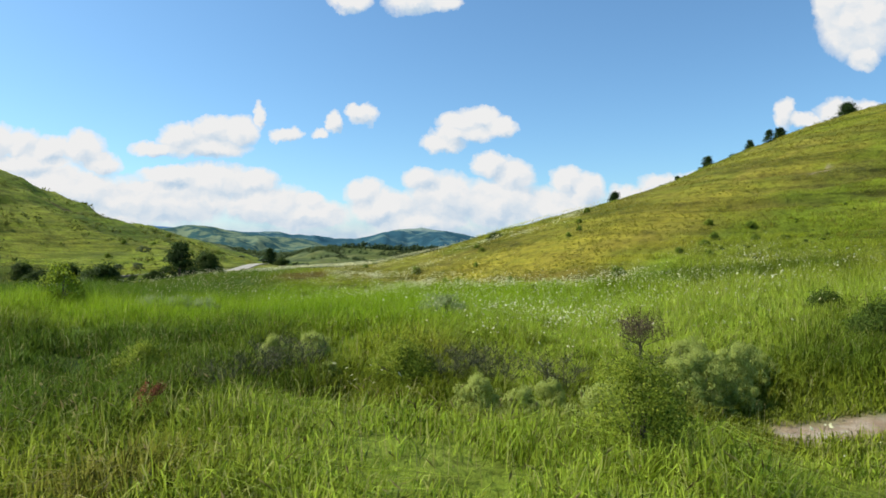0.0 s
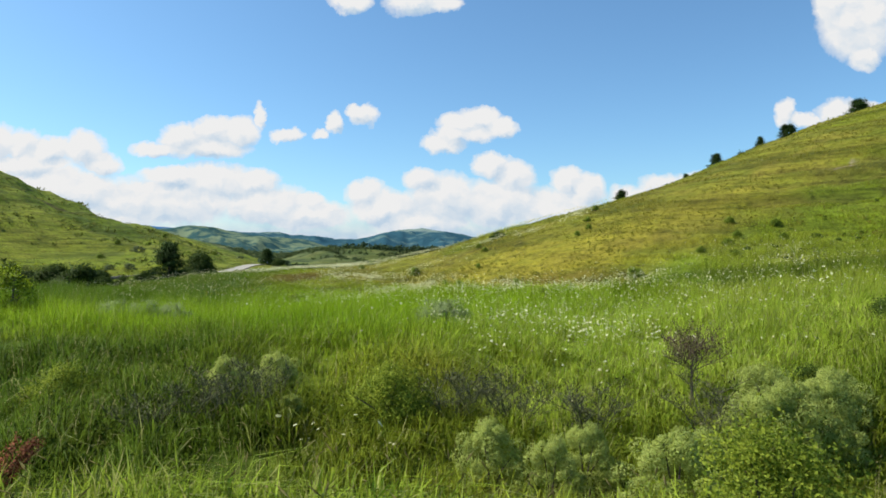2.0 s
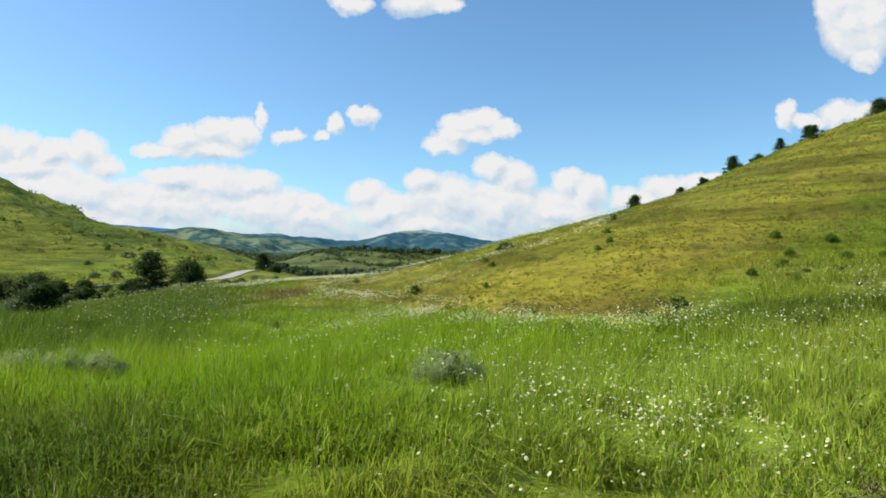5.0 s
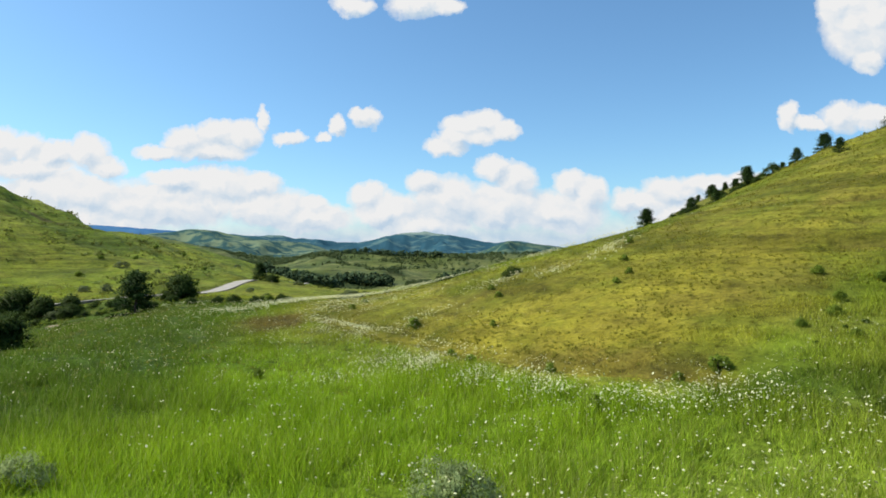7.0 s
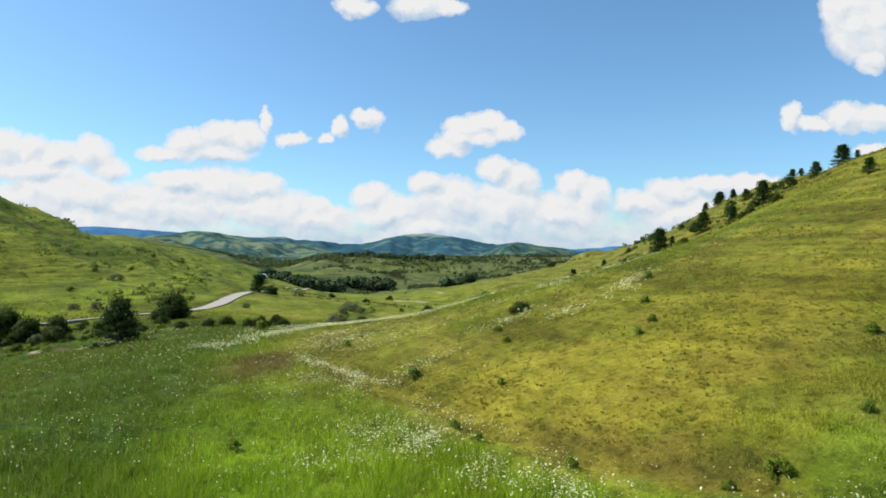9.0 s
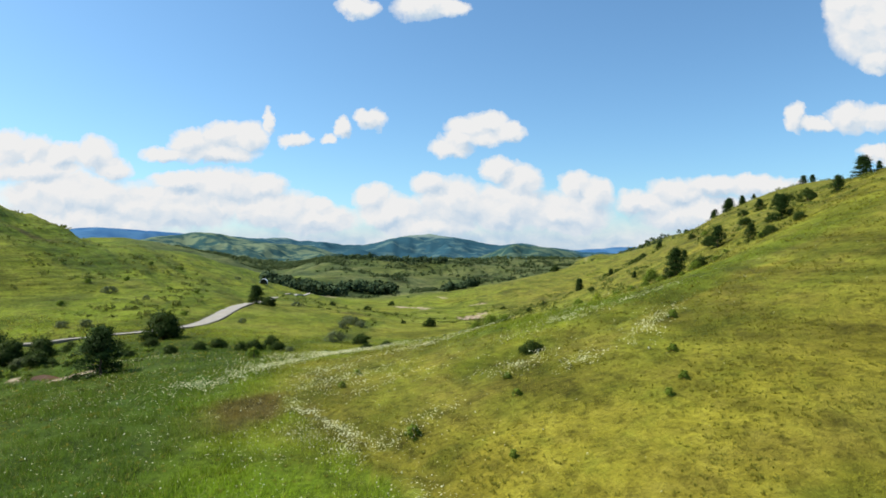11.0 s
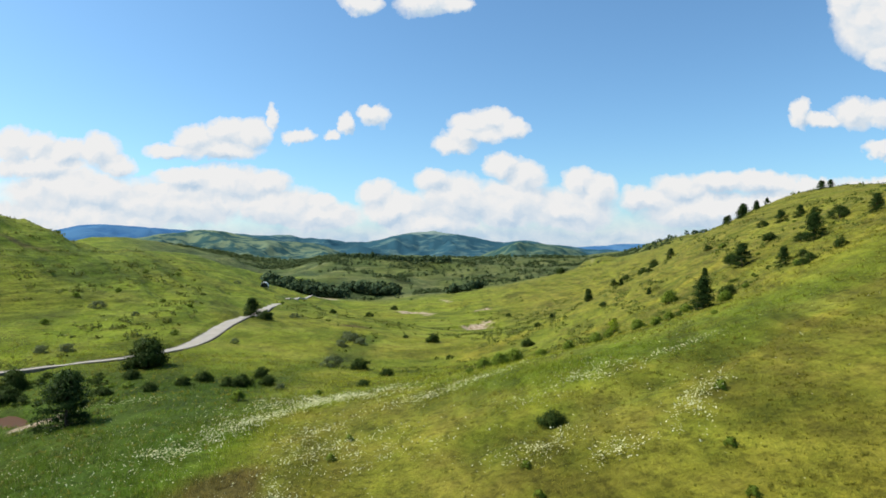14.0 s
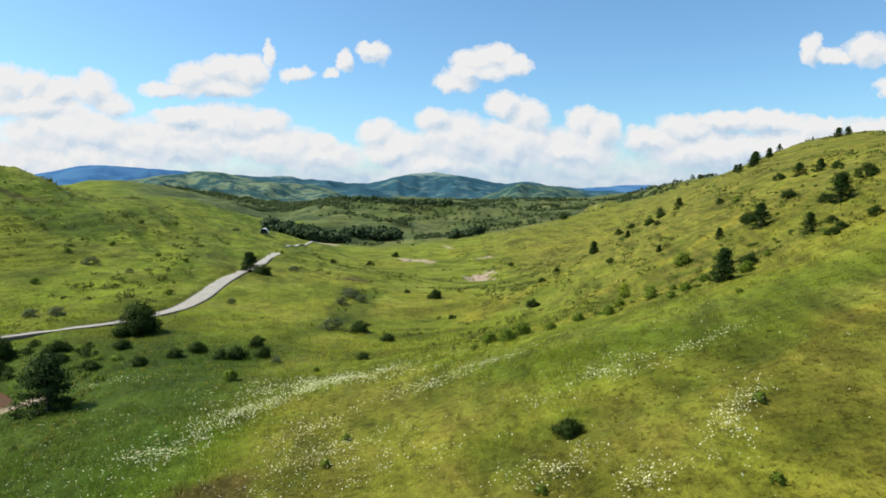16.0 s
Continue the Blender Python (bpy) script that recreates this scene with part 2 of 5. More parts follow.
def dry_hill(x, y):
    much = np.zeros(x.shape)
    near = (x > -18) & (x < 50) & (y > 30) & (y < 86)
    x, y = x[near], y[near]
    n, m = fractal(x / 5, y / 5, 43, 4), fractal(x / 5, y / 5, 44, 4)
    below = from_line(x, y, FOOT_PATH, 2.5)
    much[near] = within(x + 2.5 * n, y + 2.5 * m, DRY_HILL, 2.8) * np.where((below > 0.3) & (below < 2.4), 0.0, 1.0)
    much[near] = np.maximum(much[near], smooth(0.2, -0.6, below) * smooth(-2.5, -1.5, below))
    return much


def ground_z(x, y):
    x, y = np.asarray(x, float), np.asarray(y, float)
    r = np.hypot(x, y + 20)
    s = np.clip(np.log(np.maximum(r, 6) / FIRST_RING) / math.log(RING_STEP), 0, RINGS - 1)
    b = np.clip(np.arctan2(x, y + 20) / BEARING_STEP + (BEARINGS - 1) / 2, -0.5, BEARINGS - 0.5)
    ws = [np.exp(-0.5 * ((s - i) / 0.7) ** 2) for i in range(RINGS)]
    wb = [np.exp(-0.5 * ((b - j) / 0.7) ** 2) for j in range(BEARINGS)]
    z = sum(ws[i] * sum(wb[j] * NET[i, j] for j in range(BEARINGS)) for i in range(RINGS)) / (sum(ws) * sum(wb))
    z = z * np.minimum(r, FIRST_RING * RING_STEP ** (RINGS - 1))
    z = z * (1 - smooth(1300, 2400, r)) - 8 * smooth(1300, 2400, r)
    behind = smooth(1.2, 2.2, np.abs(np.arctan2(x, y + 20)))
    z = z * (1 - behind) + (0.02 * np.minimum(r, 400)) * behind
    bearing = np.arctan2(x, y + 20)
    valley = smooth(430, 540, r) * smooth(-0.30, -0.19, bearing) * (1 - smooth(0.20, 0.30, bearing)) * (1 - smooth(1150, 1500, r))
    z = z * (1 - valley) + valley * (-16 + 20 * smooth(430, 1010, r) - 14 * smooth(1010, 1250, r))
    z = z + 3.2 * oval(x, y, 88, 413, 10, 7, 0, 0.5, 0.25)
    away = np.clip(r - 20, 0, 400)
    z = z + fractal(x / 26, y / 26, 11, 3) * np.clip(away * 0.006, 0, 1.3) + fractal(x / 5, y / 5, 21, 3) * 0.12
    z = z + (9.0 + 9.0 * (1 - smooth(750, 1000, r))) * fractal(x / 110, y / 110, 33, 4) * smooth(380, 560, r) * (1 - behind)
    z = z + 0.9 * (1 - smooth(7.4, 10.4, y + 1.2 * fractal(x / 4, y / 4, 31, 2))) * (1 - smooth(22, 40, np.abs(x))) * smooth(-40, -20, y) * (1 - 0.9 * smooth(3.1, 4.9, x))
    # sheep-track terraces along the contours of the slopes
    z = z + 0.38 * fractal((x + 0.4 * y) / 16, z / 1.3, 37, 3) * smooth(45, 90, r) * (1 - smooth(330, 480, r)) * (1 - behind) * (smooth(14, 34, x) + 2.4 * smooth(-40, -58, x))
    # old path: a small level lip with a hollow on its uphill side
    d = from_line(x, y, FOOT_PATH, 4.0)
    z = z + 0.20 * np.exp(-((d - 0.1) / 0.55) ** 2) - 0.36 * np.exp(-((d + 1.5) / 0.8) ** 2)
    for line in TERRACES:
        z = z - 0.40 * stroke(x, y, line, 0.8, 0.4, 0.8)
    z = z - 0.45 * stroke(x, y, HOLLOW, 1.2, 0.3, 0.8)
    # ribs, slumps and gullies of the western hill, and the saddle before its second knoll
    west = smooth(-46, -66, x) * smooth(100, 135, y) * (1 - smooth(380, 480, r)) * (1 - behind)
    rib = fractal((x * 0.8 + 0.6 * y) / 17, (y * 0.8 - 0.6 * x) / 48, 63, 4)
    z = z + west * (3.0 * (0.25 - np.abs(rib)) + 1.0 * fractal((x + 0.3 * y) / 34, z / 2.6, 67, 3))
    z = z - 2.6 * oval(x, y, -143, 262, 52, 9, 120.4, 0.6, 0.15)
    for pit in PITS:
        z = z - 1.5 * oval(x, y, *pit, soft=0.4, rough=0.5, seed=9)
    z = z - 0.45 * stroke(x, y, ROAD[5:], 1.9, 0.0, 0.25)
    z = z - 0.12 * oval(x, y, *TRACK, soft=0.6, rough=0.1)
    z = z - 0.9 * oval(x, y, *POOL, soft=0.4, rough=0.12)
    return z


ROAD = ((-72, 103), (-62.0, 104.0), (-54.7, 106.0), (-50.4, 107.4), (-46.6, 109.8), (-44.0, 117.7), (-43.4, 126.7), (-45.6, 144), (-48.0, 162.5), (-54.0, 194), (-61.5, 232), (-65.5, 247))
PITS = ((-19, 296, 5, 8, 0), (7.2, 215, 4.5, 8, 20))
TRACK = (11.0, 11.2, 6.0, 1.3, 1.0)        # sandy track near the start
POOL = (-42.5, 83.4, 3.8, 1.4, -42.0)      # small pool: x, y, half length, half width, turn


def z_at(x, y):
    return float(ground_z(np.array([x]), np.array([y]))[0])


def z_rows(x, y):
    """Rows that run slantwise up the western hill."""
    return (0.8 * y - 0.6 * x) / 60


def zones(x, y):
    """How lush, dry, bare (sand), russet, wooded and deep green the ground is, each from 0 to 1."""
    n = fractal(x / 9, y / 9, 41, 4)
    hill = dry_hill(x, y)
    lush = oval(x, y, -9, 34, 21, 14, 0, 0.45) * 1.0
    lush = np.maximum(lush, 0.12 * stroke(x, y, ((4, 72), (12, 73), (20, 73.5), (32, 74)), 5.0, 0.35))
    lush = np.maximum(lush, 0.55 * oval(x, y, -16, 64, 12, 7, 0, 0.5)) * (1 - hill)
    lush = np.maximum(lush, 0.25 * oval(x, y, 20, 40, 13, 7, 35, 0.5) * (1 - hill))
    lush = np.maximum(lush, 0.25 * smooth(-44, -60, x) * smooth(98, 120, y) * np.clip(0.8 + n, 0, 1))
    dry = 0.5 * smooth(14, 40, x) * smooth(50, 90, y) * (1 - smooth(260, 400, y)) + 0.35 * smooth(-0.1, 0.25, fractal(x / 30, y / 30, 47, 3)) * smooth(85, 110, y)
    straw = np.zeros_like(n)
    for line, half, much in DRY_STRIPS:
        straw = np.maximum(straw, much * stroke(x, y, line, half, 0.4))
    dry = np.maximum(dry, straw)
    dry = np.clip(dry * (0.9 + 0.9 * n), 0, 1) * (1 - 0.8 * lush)
    dry = np.maximum(dry, hill * np.clip(0.9 + 0.6 * n, 0.4, 1) * (1 - 0.45 * smooth(48, 60, y)))
    strip = stroke(x, y, FOOT_PATH[2:], 0.42, 0.2, 0.6)
    dry = np.maximum(dry, strip)
    bare = np.zeros_like(n)
    for spot in BARE:
        bare = np.maximum(bare, oval(x, y, *spot, soft=0.25, rough=0.75, seed=9))
    bare = np.maximum(bare, stroke(x, y, ((6.5, 11.0), (9.0, 10.9), (13.0, 10.9), (22.0, 11.4)), 0.60, 0.22, 0.35))
    russet = np.zeros_like(n)
    for spot in RUSSET:
        russet = np.maximum(russet, spot[5] * oval(x, y, *spot[:5], soft=0.6, rough=0.4, seed=13))
    for line in TERRACES[:3]:
        russet = np.maximum(russet, 0.6 * stroke(x, y, line, 0.6, 0.7, 0.7))
    far = np.hypot(x, y)
    turn = np.arctan2(x, y)
    near_edge = 390 + 150 * smooth(-0.16, -0.26, turn)
    wood = smooth(0, 80, far - near_edge) * smooth(-0.52, -0.42, turn) * (1 - 0.7 * smooth(0.26, 0.36, turn))
    wood = wood * (0.78 + 0.22 * smooth(-0.10, 0.16, fractal(x / 42, y / 42, 51, 4)))
    # a darker green, mostly on the left side of the meadow
    deep_green = np.maximum(smooth(-1.5, -9, x + 5 * n - 0.12 * (y - 12)) * (1 - smooth(19, 27, y + 6 * n)), 0.8 * oval(x, y, -46, 78, 26, 10, 20, 0.5))
    deep_green = np.maximum(deep_green, 0.35 * oval(x, y, 3, 13, 12, 2.4, 0, 0.4)) * (1 - bare)
    deep_green = np.maximum(deep_green, 0.95 * smooth(-6, -16, x + 6 * n + 6 * smooth(38, 58, y)) * smooth(24, 31, y) * (1 - smooth(96, 112, y)))
    deep_green = np.maximum(deep_green, 0.95 * oval(x, y, -6.9, 10.0, 5.0, 7.5, 0, 0.5))
    pale = smooth(-3, 5, x + 4 * n) * smooth(13.5, 17, y + 5 * n) * (1 - smooth(23, 33, y + 4 * n))
    pale = np.maximum(pale, 1.0 * smooth(-5, 0, x + 2 * n) * (1 - smooth(8.5, 10.5, y))) * (1 - bare)
    # dark green strokes, first in the hollows of the eastern slope
    dark_strokes = np.maximum(0.75 * stroke(x, y, ((9.0, 32.4), (11.0, 32.2), (14.5, 31.0), (19.0, 30.6)), 1.5, 0.5), 0.40 * stroke(x, y, HOLLOW, 1.4, 0.6))
    dark_strokes = np.maximum(dark_strokes, 0.8 * stroke(x, y, ((10.5, 15.0), (13.0, 16.2), (17.0, 18.0)), 2.4, 0.4))
    dark_strokes = np.maximum(dark_strokes, 0.45 * smooth(-44, -60, x) * smooth(98, 120, y) * smooth(-0.05, 0.3, fractal((x + 0.3 * y) / 20, z_rows(x, y), 53, 4)))
    dark_strokes = np.maximum(dark_strokes, 0.6 * stroke(x, y, ((-24, 100), (-20, 120), (-18, 142), (-18, 160)), 2.5, 0.5))
    dark_strokes = np.maximum(dark_strokes, 0.30 * stroke(x, y, ((2, 71), (12, 72), (20, 72.5), (32, 74)), 5.0, 0.5))
    pale = np.maximum(pale * (1 - dark_strokes), 0.7 * strip) * (1 - 0.8 * hill * (1 - strip))
    deep_green = np.maximum(deep_green, dark_strokes)
    heath = smooth(4, 34, x) * smooth(80, 98, y) * np.clip(0.85 + 0.9 * fractal(x / 14, y / 14, 49, 4), 0, 1) * (1 - 0.6 * lush) * (1 - 0.85 * straw)
    heath = np.maximum(heath, 0.6 * hill * smooth(45, 56, y) * np.clip(0.8 + 0.8 * n, 0, 1))
    return lush, dry, bare, russet, wood, deep_green, pale, heath


BARE = ((-20, 299, 5.0, 7, 0), (-15, 288, 4.0, 4.5, 0), (-24, 306, 2.0, 5.0, 30), (-12, 279, 1.2, 3.0, 0), (5.5, 222, 2.8, 4.5, 0), (8.6, 214, 3.0, 3.4, 0), (5.6, 208, 2.0, 2.0, 0), (10.2, 228, 1.2, 4.5, 10), (11.5, 289, 3.5, 2.5, 0), (2.3, 10.9, 1.0, 0.4, 0), (-37.4, 79.4, 2.3, 1.0, 35), (-46.5, 84.5, 2.6, 0.7, -42),
        (85.0, 405.5, 3.6, 4.0, 0), (32.5, 52.5, 1.2, 0.5, 40), (-5, 366, 1.2, 12, 10), (-88, 415, 8, 12, 0))
RUSSET = ((-13.3, 59.5, 2.8, 3.0, 0, 1.0), (-25.5, 177, 4.5, 5, 0, 1.0), (16, 43, 7, 1.6, 10, 0.35), (-7.5, 54.5, 1.8, 1.2, 0, 0.4), (5.4, 38.4, 5.0, 1.2, -44, 0.6), (33.5, 51.0, 4.5, 2.2, 30, 0.5), (-118, 190, 7, 2.5, 30, 0.8), (-135, 280, 9, 5, 0, 0.45), (-2.9, 5.3, 0.9, 0.6, 20, 0.7))
DRY_STRIPS = ((((24.4, 66.0), (18.0, 63.0), (13.0, 61.0)), 1.0, 0.9), (((5.0, 97.0), (14.0, 97.5), (22.0, 99.0), (30.0, 104.0)), 1.6, 1.0), (((20.0, 120.0), (32.0, 124.0), (46.0, 130.0)), 2.0, 0.8), (((2.0, 128.0), (14.0, 150.0), (30.0, 170.0)), 3.0, 0.7))
MEADOW_HILL = ((0.6, -25.0), (3.0, 4.0), (4.6, 28.0), (5.8, 38.0), (8.0, 33.0), (9.6, 24.0), (11.2, 12.0), (14.0, -22.0))
NEAR_RANGE = ((-43.3, -13.0), (-34.8, 7.0), (-29.4, 32.0), (-26.6, 58.0), (-24.2, 73.0), (-21.9, 74.0), (-20.5, 62.0), (-18.1, 48.0), (-14.7, 39.0), (-12.1, 25.0), (-9.6, -4.0), (-6.4, -32.0), (-2.2, -42.0))
PEAK_RANGE = ((-31.4, -33.0), (-25.1, 42.0), (-21.5, 93.0), (-19.1, 92.0), (-15.7, 80.0), (-12.7, 72.0), (-10.1, 53.0), (-8.5, 53.0), (-6.4, 73.0), (-4.3, 93.0), (-1.7, 108.0), (-0.1, 105.0), (2.0, 79.0), (3.6, 56.0), (6.0, 56.0), (7.8, 45.0), (10.4, 22.0), (13.4, 11.0), (16.8, 0.0), (24.6, -23.0))
FAR_RANGE = ((-46.1, 46.0), (-36.9, 84.0), (-33.7, 128.0), (-32.2, 165.0), (-30.6, 193.0), (-29.4, 184.0), (-28.1, 164.0), (-26.8, 162.0), (-25.5, 168.0), (-23.3, 140.0), (-19.6, 96.0), (-10.6, 59.0), (5.2, 39.0), (10.4, 27.0), (12.4, 39.0), (14.4, 54.0), (15.9, 66.0), (17.8, 54.0), (20.2, 34.0), (28.8, 54.0), (39.4, 65.0))

# ---------------------------------------------------------------- where the plants stand
PINES_A = ((-32.9, 76.2, 4.80), (-46.2, 163, 4.60), (45.2, 103.9, 3.60), (84.6, 207.9, 3.83), (50.2, 99.7, 2.30), (62.8, 113.5, 3.20), (88, 214, 4.00), (105, 203, 2.61), (109.5, 206, 2.44), (79, 119, 5.60), (85.5, 122, 3.20))
PINES_B = ((24.8, 88, 3.30), (34.5, 185.1, 4.20), (38.4, 121, 2.20), (43.6, 187.5, 2.40), (34.8, 136.7, 1.60), (90.8, 232.9, 3.13), (94.5, 219.3, 3.83), (97, 224, 3.13), (125.1, 250.3, 1.74), (65.5, 114, 1.80))
PINES_C = ((40.7, 113.8, 3.50), (62.9, 144.9, 2.60), (82, 211, 2.96), (114.4, 252, 2.78), (36.6, 95, 2.40), (63, 138.9, 2.40), (65.1, 211.9, 3.48), (38.5, 72.0, 1.60))
BUSHES_BIG = ((-40.6, 104.7, 3.9), (-60.7, 97.8, 4.0), (-55.3, 95.1, 3.1), (-52.6, 97.0, 2.6), (-28.6, 51.0, 2.3), (-66.0, 100.0, 3.0), (-71.0, 103.0, 3.0), (-63.5, 93.0, 2.2))
BUSHES_DARK = ((-49.1, 91.5, 1.78), (-32.5, 89.3, 1.05), (-30.4, 92.8, 1.1), (-29.1, 95.3, 1.3), (-25.3, 92.0, 1.1), (-23.6, 92.2, 1.5), (-21.4, 93.6, 1.2),
    (-5.0, 153.9, 2.1), (11.7, 126.2, 1.5), (-9.7, 108.8, 1.1), (-10.3, 92.0, 0.9), (-14.6, 117.3, 1.9), (42.3, 120.4, 1.8), (50.1, 124.1, 1.5), (61.4, 216.4, 2.4),
    (56.9, 212.6, 2.4), (-42.4, 160.8, 2.4), (5.2, 61.2, 1.0), (64.3, 397.0, 4.0), (-23.7, 99.1, 1.5), (-36.8, 88.8, 0.9), (-46.0, 97.0, 1.5), (-43.0, 93.0, 1.1), (-38.5, 97.0, 1.2), (-57.0, 91.0, 1.6))
BUSHES_GREEN = ((30.8, 114.7, 1.76), (27.8, 89.9, 0.88), (25.4, 94, 0.72), (20.2, 88.9, 0.64), (20.3, 95.3, 0.88), (14.4, 89.7, 0.88), (5.9, 90.2, 1.12), (4.1, 85.7, 1.04), (2.6, 88.1, 0.96),
    (8.7, 89.6, 0.64), (12, 92.2, 0.80), (22.6, 91.5, 0.72), (17.5, 97, 0.72), (12, 29.2, 0.42), (12.9, 29.6, 0.36), (16.2, 37.7, 0.38), (14.3, 36.9, 0.30), (18.9, 43.3, 0.36), (17.6, 39.6, 0.36), (15.4, 35.2, 0.30),
    (21.1, 41.8, 0.34), (19.6, 38.2, 0.34))
BUSHES_GREY = ((-18.7, 117.3, 1.74), (-20.8, 147.8, 1.61), (-22.4, 150.0, 1.49), (-18.9, 144.5, 1.24), (-21.5, 139.7, 1.24), (-19.0, 90.5, 0.62), (-37.4, 128.0, 0.81), (-41.2, 180.8, 1.24), (-71.8, 146.7, 1.49), (-61.8, 142.0, 0.81),
    (-56.4, 113.0, 1.12), (-59.5, 112.0, 1.05), (-29.2, 50.2, 1.30), (-101.0, 306.0, 1.49), (-52.0, 92.5, 0.99))
BUSHES_SMALL = ((-2.2, 51.8, 0.65), (10.0, 34.3, 0.36), (9.8, 34.4, 0.43), (4.6, 31.9, 0.50), (-9.7, 42.9, 0.43), (0.1, 42.3, 0.29), (1.0, 40.1, 0.29), (4.0, 36.5, 0.29), (2.5, 46.5, 0.29),
    (-8.0, 63.1, 0.36), (8.3, 34.2, 0.29), (3.4, 53.3, 0.32), (9.9, 48.2, 0.29), (11.1, 49.4, 0.32), (11.9, 53.1, 0.32), (3.2, 56.3, 0.32), (13.9, 58.7, 0.43), (-20.5, 82.0, 0.86), (-7.4, 66.0, 0.36))
SAGES = ((0.65, 11.2, 0.98), (1.4, 10.9, 0.92), (2.0, 11.6, 0.92), (2.85, 10.5, 1.21), (3.4, 11.0, 1.09), (4.7, 12.0, 1.32), (5.2, 12.2, 1.38), (5.9, 12.6, 1.26), (5.3, 13.2, 1.38),
    (-3.9, 14.2, 0.95), (-3.1, 14.5, 0.95), (-2.45, 12.9, 0.62), (6.6, 13.4, 1.15))
DRY_SHRUBS = ((0.75, 14.0, 1.05), (0.2, 13.6, 0.95), (2.55, 13.3, 1.05), (-3.85, 13.0, 1.0), (-3.2, 13.3, 1.05), (-4.6, 12.6, 0.8), (1.3, 13.7, 0.9), (4.3, 12.9, 1.2))
BUSHES_SLOPE = ((54.6, 159.3, 1.2), (63.0, 152.2, 1.4), (62.5, 133.2, 1.2), (46.4, 109.0, 1.1), (52.8, 111.0, 1.8), (38.6, 94.5, 0.8), (36.3, 89.2, 0.8), (34.6, 87.7, 0.7), (29.6, 93.1, 1.3),
    (47.2, 175.8, 1.1), (63.5, 253.8, 1.8), (58.5, 251.7, 2.1), (76.3, 261.5, 1.7), (29.2, 147.9, 0.9), (38.5, 87.8, 0.9), (23.2, 173.6, 1.1), (17.5, 157.4, 0.9), (19.6, 251.3, 1.3), (-30.4, 328.8, 2.2), (-41.2, 229.9, 1.5), (-33.3, 260.2, 1.7), (-11.5, 163.5, 0.7), (-1.3, 131.1, 0.7))
BUSHES_LEFT = ((53.3, 149, 0.94), (35.2, 89.8, 0.68), (23.8, 98.5, 0.68), (22.7, 102.9, 0.85), (32, 94.2, 0.51), (22, 78.7, 0.34), (-48.3, 129.4, 0.90), (-58, 157.8, 0.80), (-68.3, 166.5, 0.90), (-80.4, 169.6, 1.10), (-79, 150.8, 1.00), (-71.6, 130.1, 1.00), (-93.3, 207.6, 1.20), (-101.8, 247.5, 1.50), (-78.4, 234.1, 1.30), (1.1, 85.4, 0.50), (-13.7, 85.3, 0.50))
# strip of ground ahead, blades to the square metre, height, width, two-piece
GRASS = (((-5.0, 9.0, 0.78, 10.0), 130, 0.48, 0.021, True), ((9.0, 24.0, 0.78, 8.0), 70, 0.50, 0.032, True), ((-5.0, 8.5, 0.78, 10.0), 440, 0.52, 0.013, True), ((8.5, 20.0, 0.78, 8.0), 330, 0.60, 0.018, True), ((20.0, 40.0, 0.78, 5.0), 235, 0.52, 0.019, False),
         ((40.0, 75.0, 0.78, 2.0), 95, 0.30, 0.026, False), ((75.0, 130.0, 0.76, 2.0), 18, 0.28, 0.055, False))
# drifts of flowers: size of a head, height, then x, y, half length, half width, turn, heads
PATH_FLOWERS = (0.085, 0.45, ((-16.8, 69.5, 3.8, 1.1, 62, 2600), (-14.0, 75.0, 3.4, 1.2, 45, 2600), (-10.0, 79.2, 4.2, 1.0, 28, 2600), (-13.5, 78.2, 6.0, 1.6, 30, 1900), (-18.2, 65.5, 2.2, 1.2, 50, 900), (-15.8, 78.4, 3.0, 1.2, 10, 700), (-31.0, 81.5, 3.6, 0.9, 12, 460)))
SLOPE_FLOWERS = (0.075, 0.35, ((-2.6, 72.7, 2.6, 1.0, 10, 1000), (1.6, 75.2, 3.4, 0.9, 15, 900), (-5.6, 78.2, 2.6, 0.8, 10, 700), (9.0, 66.6, 1.8, 1.3, 20, 1000), (14.0, 67.0, 3.4, 0.7, 22, 700), (5.3, 64.4, 2.0, 0.7, 10, 420),
    (11.6, 57.0, 2.0, 0.8, 58, 900), (13.4, 59.2, 1.2, 0.6, 40, 300), (3.9, 57.6, 1.5, 0.9, 10, 900), (7.1, 54.8, 0.9, 0.6, 20, 420), (-5.9, 61.6, 2.2, 1.0, 20, 1100), (-2.7, 61.7, 1.2, 0.8, 0, 200)))
KNOLL_FLOWERS = (0.075, 0.40, ((-9.6, 67.5, 2.2, 1.2, 20, 800), (-7.2, 64.5, 2.4, 1.0, 10, 700), (-9.2, 62.8, 1.8, 0.9, 0, 420), (-2.2, 52.9, 1.6, 0.7, 20, 420), (-9.4, 58.2, 1.6, 0.6, -50, 700), (-6.4, 54.0, 1.8, 0.7, -50, 800), (-12.0, 66.0, 14.0, 9.0, 0, 2600), (8.0, 66.0, 12.0, 9.0, 0, 700)))
FOOT_FLOWERS = (0.056, 0.62, ((-4.9, 50.0, 1.8, 1.2, -55, 1500), (-8.4, 52.5, 2.4, 1.2, 0, 500), (-2.9, 43.0, 1.6, 1.2, -40, 900), (-0.9, 40.4, 1.4, 1.0, -40, 1500), (1.4, 37.0, 1.8, 0.9, -45, 1000), (3.6, 34.0, 1.8, 1.0, -30, 1200), (6.6, 31.6, 1.8, 0.9, -20, 1100), (-5.2, 39.4, 1.8, 1.2, 0, 420), (9.0, 30.2, 2.0, 0.7, 0, 300), (17.0, 33.0, 2.4, 1.4, 40, 520)))
